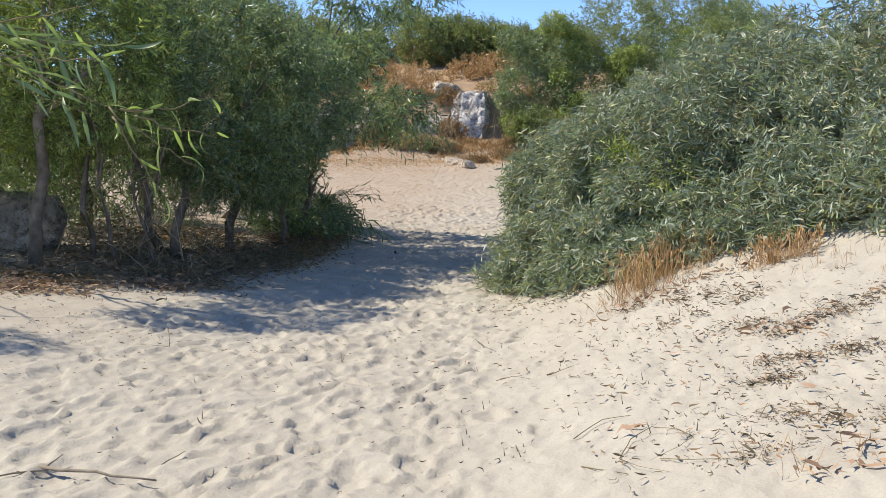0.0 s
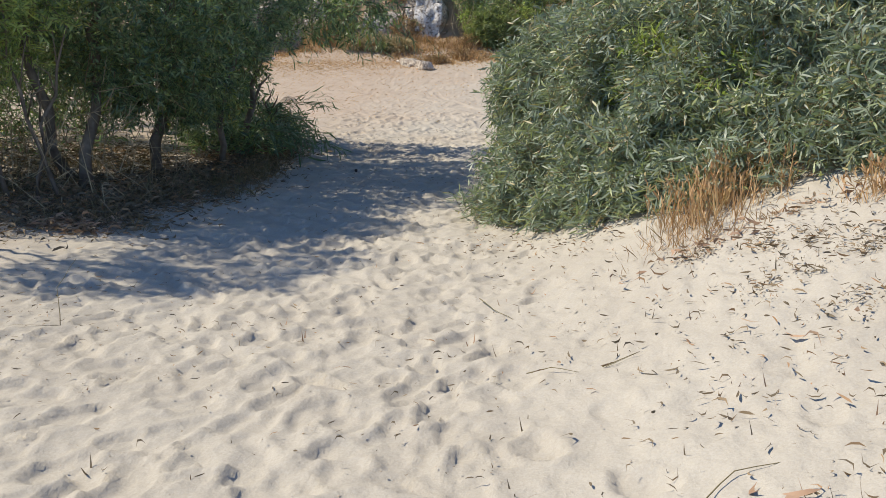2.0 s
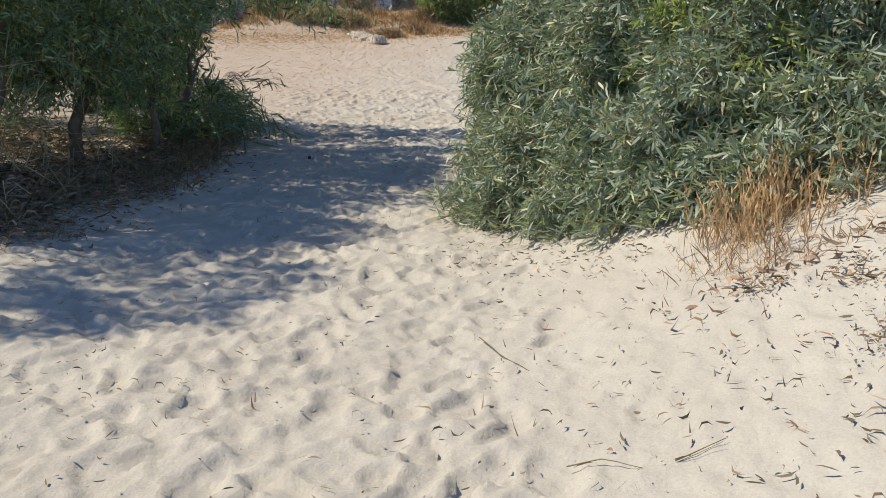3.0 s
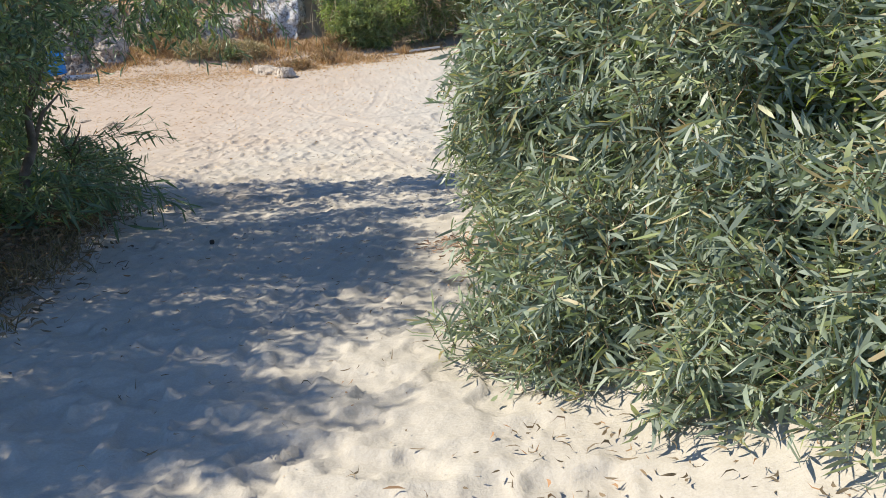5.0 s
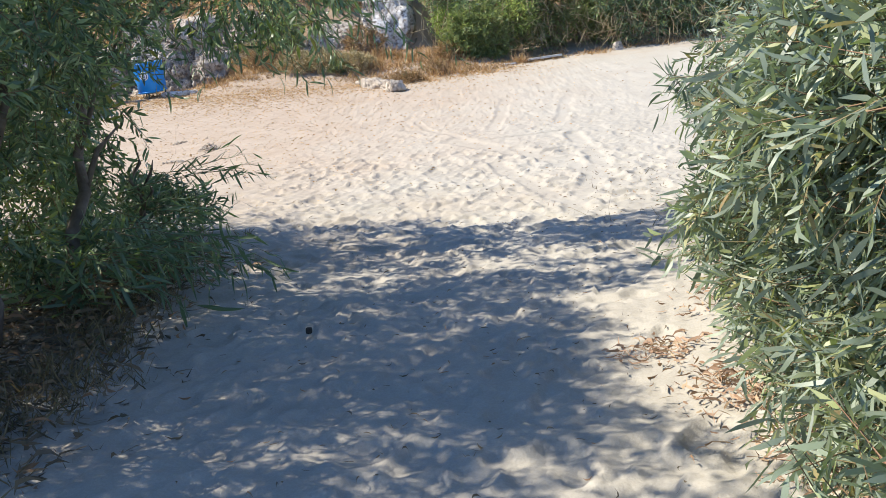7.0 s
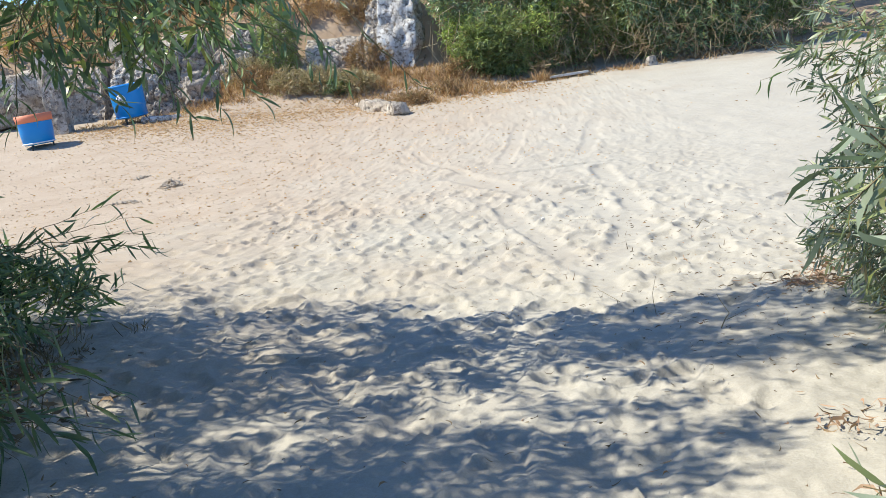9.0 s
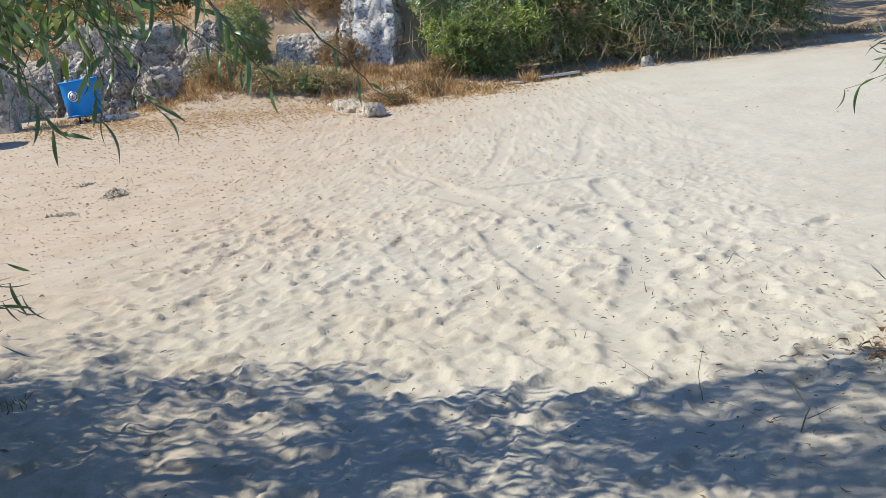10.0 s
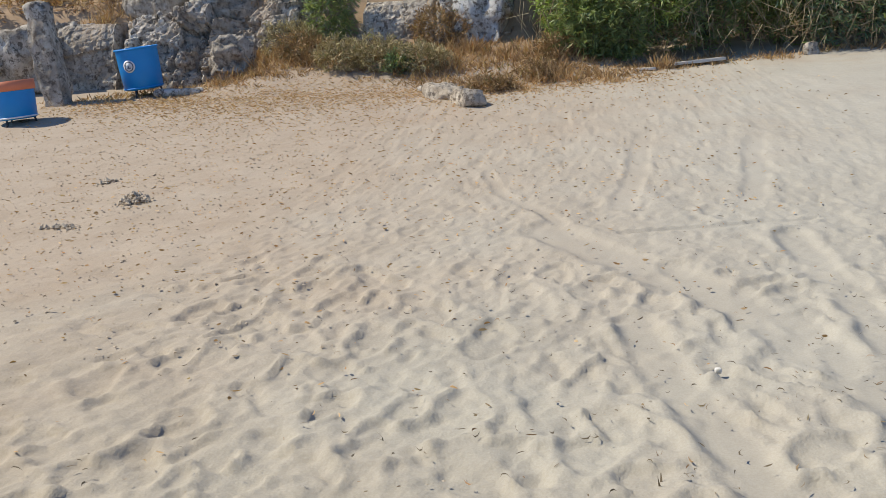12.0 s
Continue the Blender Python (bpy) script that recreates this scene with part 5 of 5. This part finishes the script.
def fallen_leaves():
    """The larger curled leaves that lie singly on the sand."""
    rng = np.random.RandomState(77)
    kinds = []
    for k in range(4):
        kinds.append(leaf_blade(0.055 + 0.02 * k, 0.013, 0.04 + 0.02 * k, LITTER if k % 2 else RED_LITTER))
    for i in range(84):
        if i < 14:
            x, y = rng.uniform(1.5, 2.6), rng.uniform(1.9, 2.9)
        elif i < 64:
            x, y = rng.uniform(0.7, 3.0), rng.uniform(2.2, 5.6)
        elif i < 74:
            x, y = rng.uniform(-1.2, 0.8), rng.uniform(3.0, 9.0)
        else:
            x, y = rng.uniform(0.2, 2.2), rng.uniform(14.5, 17.5)
        ob = new("fallen_leaf", kinds[i % 4])
        ob.matrix_world = pose(x, y, h(x, y) + 0.012, rng.uniform(-10, 10), rng.uniform(-6, 6), rng.uniform(0, 360))
        tagged(ob, "curled brown fallen leaf on the sand", "leaf", "fallen leaves")


def leaf_blade(length, width, curl, material):
    """One lance-shaped leaf with a folded midrib, lying along x."""
    bm = bmesh.new()
    rows = []
    for i in range(8):
        t = i / 7
        w = width * 0.5 * (math.sin(math.pi * min(1, t * 0.96 + 0.04)) ** 0.8) * (1.05 - 0.25 * t)
        z = curl * 4 * t * (t - 0.9)
        rows.append([bm.verts.new((length * t, s * w, z + abs(s) * w * 0.35)) for s in (-1, 0, 1)])
    for a, b in zip(rows, rows[1:]):
        bm.faces.new((a[0], b[0], b[1], a[1]))
        bm.faces.new((a[1], b[1], b[2], a[2]))
    me = bpy.data.meshes.new("leaf")
    for f in bm.faces:
        f.smooth = True
    bm.to_mesh(me)
    bm.free()
    me.materials.append(material)
    return me


fallen_leaves()


# ---- sprigs that hang over the path ----
def sprig(tree, start, end, count, seed, blades, sag=0.08):
    r = random.Random(seed)
    off = tree.matrix_world.translation
    a, b = Vector(start), Vector(end)
    pts = [a.lerp(b, t) + Vector((0, 0, -sag * math.sin(t * math.pi))) + Vector((r.uniform(-1, 1), r.uniform(-1, 1), r.uniform(-1, 1))) * 0.008 for t in [i / 9 for i in range(10)]]
    tw = part("sprig", tube(bmesh.new(), [p - off for p in pts], [0.0032 * (1 - 0.075 * i) for i in range(10)], 6), TWIG, tree)
    for k in range(count):
        t = 0.12 + 0.88 * (k + r.uniform(-0.2, 0.2)) / max(1, count - 1)
        i = min(8, max(0, int(t * 9)))
        p = pts[i].lerp(pts[i + 1], min(1, max(0, t * 9 - i)))
        d = (pts[i + 1] - pts[i]).normalized()
        s = d.cross(Vector((r.uniform(-1, 1), r.uniform(-1, 1), r.uniform(-0.3, 0.3)))).normalized() * (1 if k % 2 else -1)
        way = (d * 0.55 + s * 0.7 + Vector((0, 0, -0.55))).normalized()
        leaf = new("leaf", blades[k % len(blades)])
        leaf.parent = tw
        leaf.matrix_local = Matrix.Translation(p - off) @ way.to_track_quat("X", "Z").to_matrix().to_4x4() @ pose(0, 0, 0, r.uniform(0, 360)) @ Matrix.Diagonal((*(r.uniform(0.75, 1.2),) * 3, 1))
    return tw


def hanging_sprigs():
    dark = [leaf_blade(0.115 + 0.012 * k, 0.015 + 0.001 * k, 0.012 * k - 0.01, GREEN_LEAF) for k in range(4)]
    fresh = [leaf_blade(0.12 + 0.012 * k, 0.015, 0.012 * k - 0.01, FRESH_LEAF) for k in range(4)]
    grey = [leaf_blade(0.12 + 0.012 * k, 0.018, 0.012 * k - 0.01, GREY_LEAF) for k in range(4)]
    trees = [o for o in scene.objects if o.name.startswith("acacia_tree")]
    bushes = [o for o in scene.objects if o.name.startswith("acacia_bush")]
    limb = trees[2]
    tiny = [leaf_blade(0.050 + 0.010 * k, 0.0085, 0.008 * k - 0.01, GREEN_LEAF) for k in range(4)]
    small = [leaf_blade(0.080 + 0.010 * k, 0.013, 0.010 * k - 0.01, GREEN_LEAF) for k in range(4)]
    sprig(limb, (-0.19, 12.65, 1.61), (0.03, 12.717, 1.36), 6, 1, tiny, 0.01)
    sprig(limb, (-0.33, 12.72, 1.80), (-0.19, 12.65, 1.61), 4, 6, tiny, 0.0)
    sprig(limb, (-0.50, 12.70, 1.84), (-0.26, 12.68, 1.42), 9, 2, small, 0.03)
    sprig(limb, (-0.62, 13.0, 1.95), (-0.36, 12.85, 1.52), 9, 3, dark, 0.03)
    sprig(limb, (-1.25, 13.35, 1.98), (-0.33, 12.72, 1.80), 10, 4, dark, -0.02)
    rng = random.Random(5)
    for k in range(14):
        x, y = rng.uniform(-2.2, -1.0), rng.uniform(12.9, 13.55)
        z = rng.uniform(1.7, 2.0)
        sprig(limb, (x, y, z), (x + rng.uniform(0.0, 0.25), y + rng.uniform(-0.3, 0.1), z - rng.uniform(0.25, 0.5)), 8, 20 + k, dark)
    for k in range(5):
        y = rng.uniform(12.0, 12.7)
        sprig(trees[1], (-1.9, y, rng.uniform(0.25, 0.45)), (-1.3 + rng.uniform(-0.1, 0.12), y + rng.uniform(-0.1, 0.15), rng.uniform(0.12, 0.3)), 10, 230 + k, dark, -0.05)
    for k in range(6):
        x, y = rng.uniform(-1.1, -0.6), rng.uniform(13.2, 13.6)
        z = rng.uniform(1.85, 2.0)
        sprig(limb, (x - 0.25, y, z), (x + rng.uniform(0.0, 0.2), y + rng.uniform(-0.2, 0.1), z - rng.uniform(0.25, 0.45)), 8, 330 + k, small, 0.03)
    big = [leaf_blade(0.15 + 0.015 * k, 0.022, 0.012 * k - 0.01, GREEN_LEAF) for k in range(4)]
    for k in range(9):
        y = rng.uniform(12.9, 14.3)
        sprig(trees[1], (-2.55, y, rng.uniform(0.3, 0.7)), (-1.85 + rng.uniform(-0.2, 0.25), y + rng.uniform(-0.2, 0.2), rng.uniform(0.25, 0.95)), 12, 200 + k, dark, -0.04)
    for k in range(5):
        y = rng.uniform(11.6, 13.2)
        sprig(trees[1], (-2.2, y, rng.uniform(0.4, 0.8)), (-1.72 + rng.uniform(-0.15, 0.1), y + rng.uniform(-0.15, 0.2), rng.uniform(0.2, 0.6)), 10, 60 + k, dark, -0.05)
    for k in range(15):
        y = rng.uniform(11.3, 12.5)
        sprig(trees[1], (-2.15, y, rng.uniform(0.3, 0.6)), (-1.5 + rng.uniform(-0.2, 0.12), y + rng.uniform(-0.2, 0.2), rng.uniform(0.12, 0.42)), 11, 90 + k, big, -0.06)
    near = bush("acacia_tree", "acacia tree beside the path with a reaching leafy branch", "tree", (-2.2, 0.4), [(-1.7, 0.6, 2.4, 0.9, 0.8, 0.5)], 260, 36, FRESH_LEAF,
                [((-2.2, 0.4), (-1.5, 0.7, 2.4), 0.05), ((-2.1, 0.45), (-0.75, 1.15, 2.15), 0.022)], "roadside trees", leaf=(0.13, 0.014), shoot=0.34, per=9)
    young = [leaf_blade(0.055 + 0.009 * k, 0.0095, 0.010 * k - 0.012, FRESH_LEAF) for k in range(4)]
    for a, b, n in (((-0.75, 1.15, 2.15), (-0.42, 0.88, 1.72), 7), ((-0.42, 0.88, 1.72), (0.05, 0.86, 1.55), 9), ((0.0, 0.84, 1.56), (0.205, 0.93, 1.605), 5), ((0.02, 0.85, 1.55), (0.22, 0.945, 1.50), 6),
                    ((-0.05, 0.85, 1.57), (0.174, 0.93, 1.41), 5), ((-0.03, 0.84, 1.55), (0.097, 0.883, 1.32), 4), ((-0.40, 0.88, 1.72), (-0.05, 0.85, 1.70), 7), ((-0.50, 0.95, 1.80), (-0.12, 0.95, 1.86), 7)):
        sprig(near, a, b, n, 300 + n + round(100 * b[2]), young, 0.01)
    for k in range(9):
        sprig(near, (-0.85 + rng.uniform(-0.15, 0.15), 1.15 + rng.uniform(-0.15, 0.15), 2.1 + rng.uniform(-0.1, 0.1)),
              (-0.42 + rng.uniform(-0.2, 0.17), 1.25 + rng.uniform(-0.2, 0.25), 1.66 + rng.uniform(-0.12, 0.35)), 8, 80 + k, dark if k % 3 else fresh)
    for k in range(10):
        y = rng.uniform(12.6, 14.2)
        z = rng.uniform(0.9, 2.0)
        sprig(bushes[2], (2.4, y, z), (1.95 + rng.uniform(-0.12, 0.15), y + rng.uniform(-0.2, 0.2), z - rng.uniform(0.05, 0.35)), 9, 120 + k, small, -0.03)
    for k in range(12):
        x = rng.uniform(1.45, 2.3)
        y = 8.15 - 0.95 * x + rng.uniform(0.1, 0.3)
        z = h(x, y) + rng.uniform(0.25, 0.6)
        sprig(bushes[0], (x + 0.15, y + 0.3, z), (x + rng.uniform(-0.2, 0.1), y - rng.uniform(0.05, 0.3), h(x, y) + rng.uniform(0.08, 0.3)), 10, 260 + k, grey, -0.05)
    for k in range(8):
        y = rng.uniform(8.2, 9.2)
        z = rng.uniform(0.4, 1.5)
        sprig(bushes[0 if y < 9.4 else 1], (1.25, y, z), (0.85 + rng.uniform(-0.05, 0.15), y + rng.uniform(-0.25, 0.2), z - rng.uniform(0.0, 0.2)), 9, 160 + k, grey, -0.03)


hanging_sprigs()
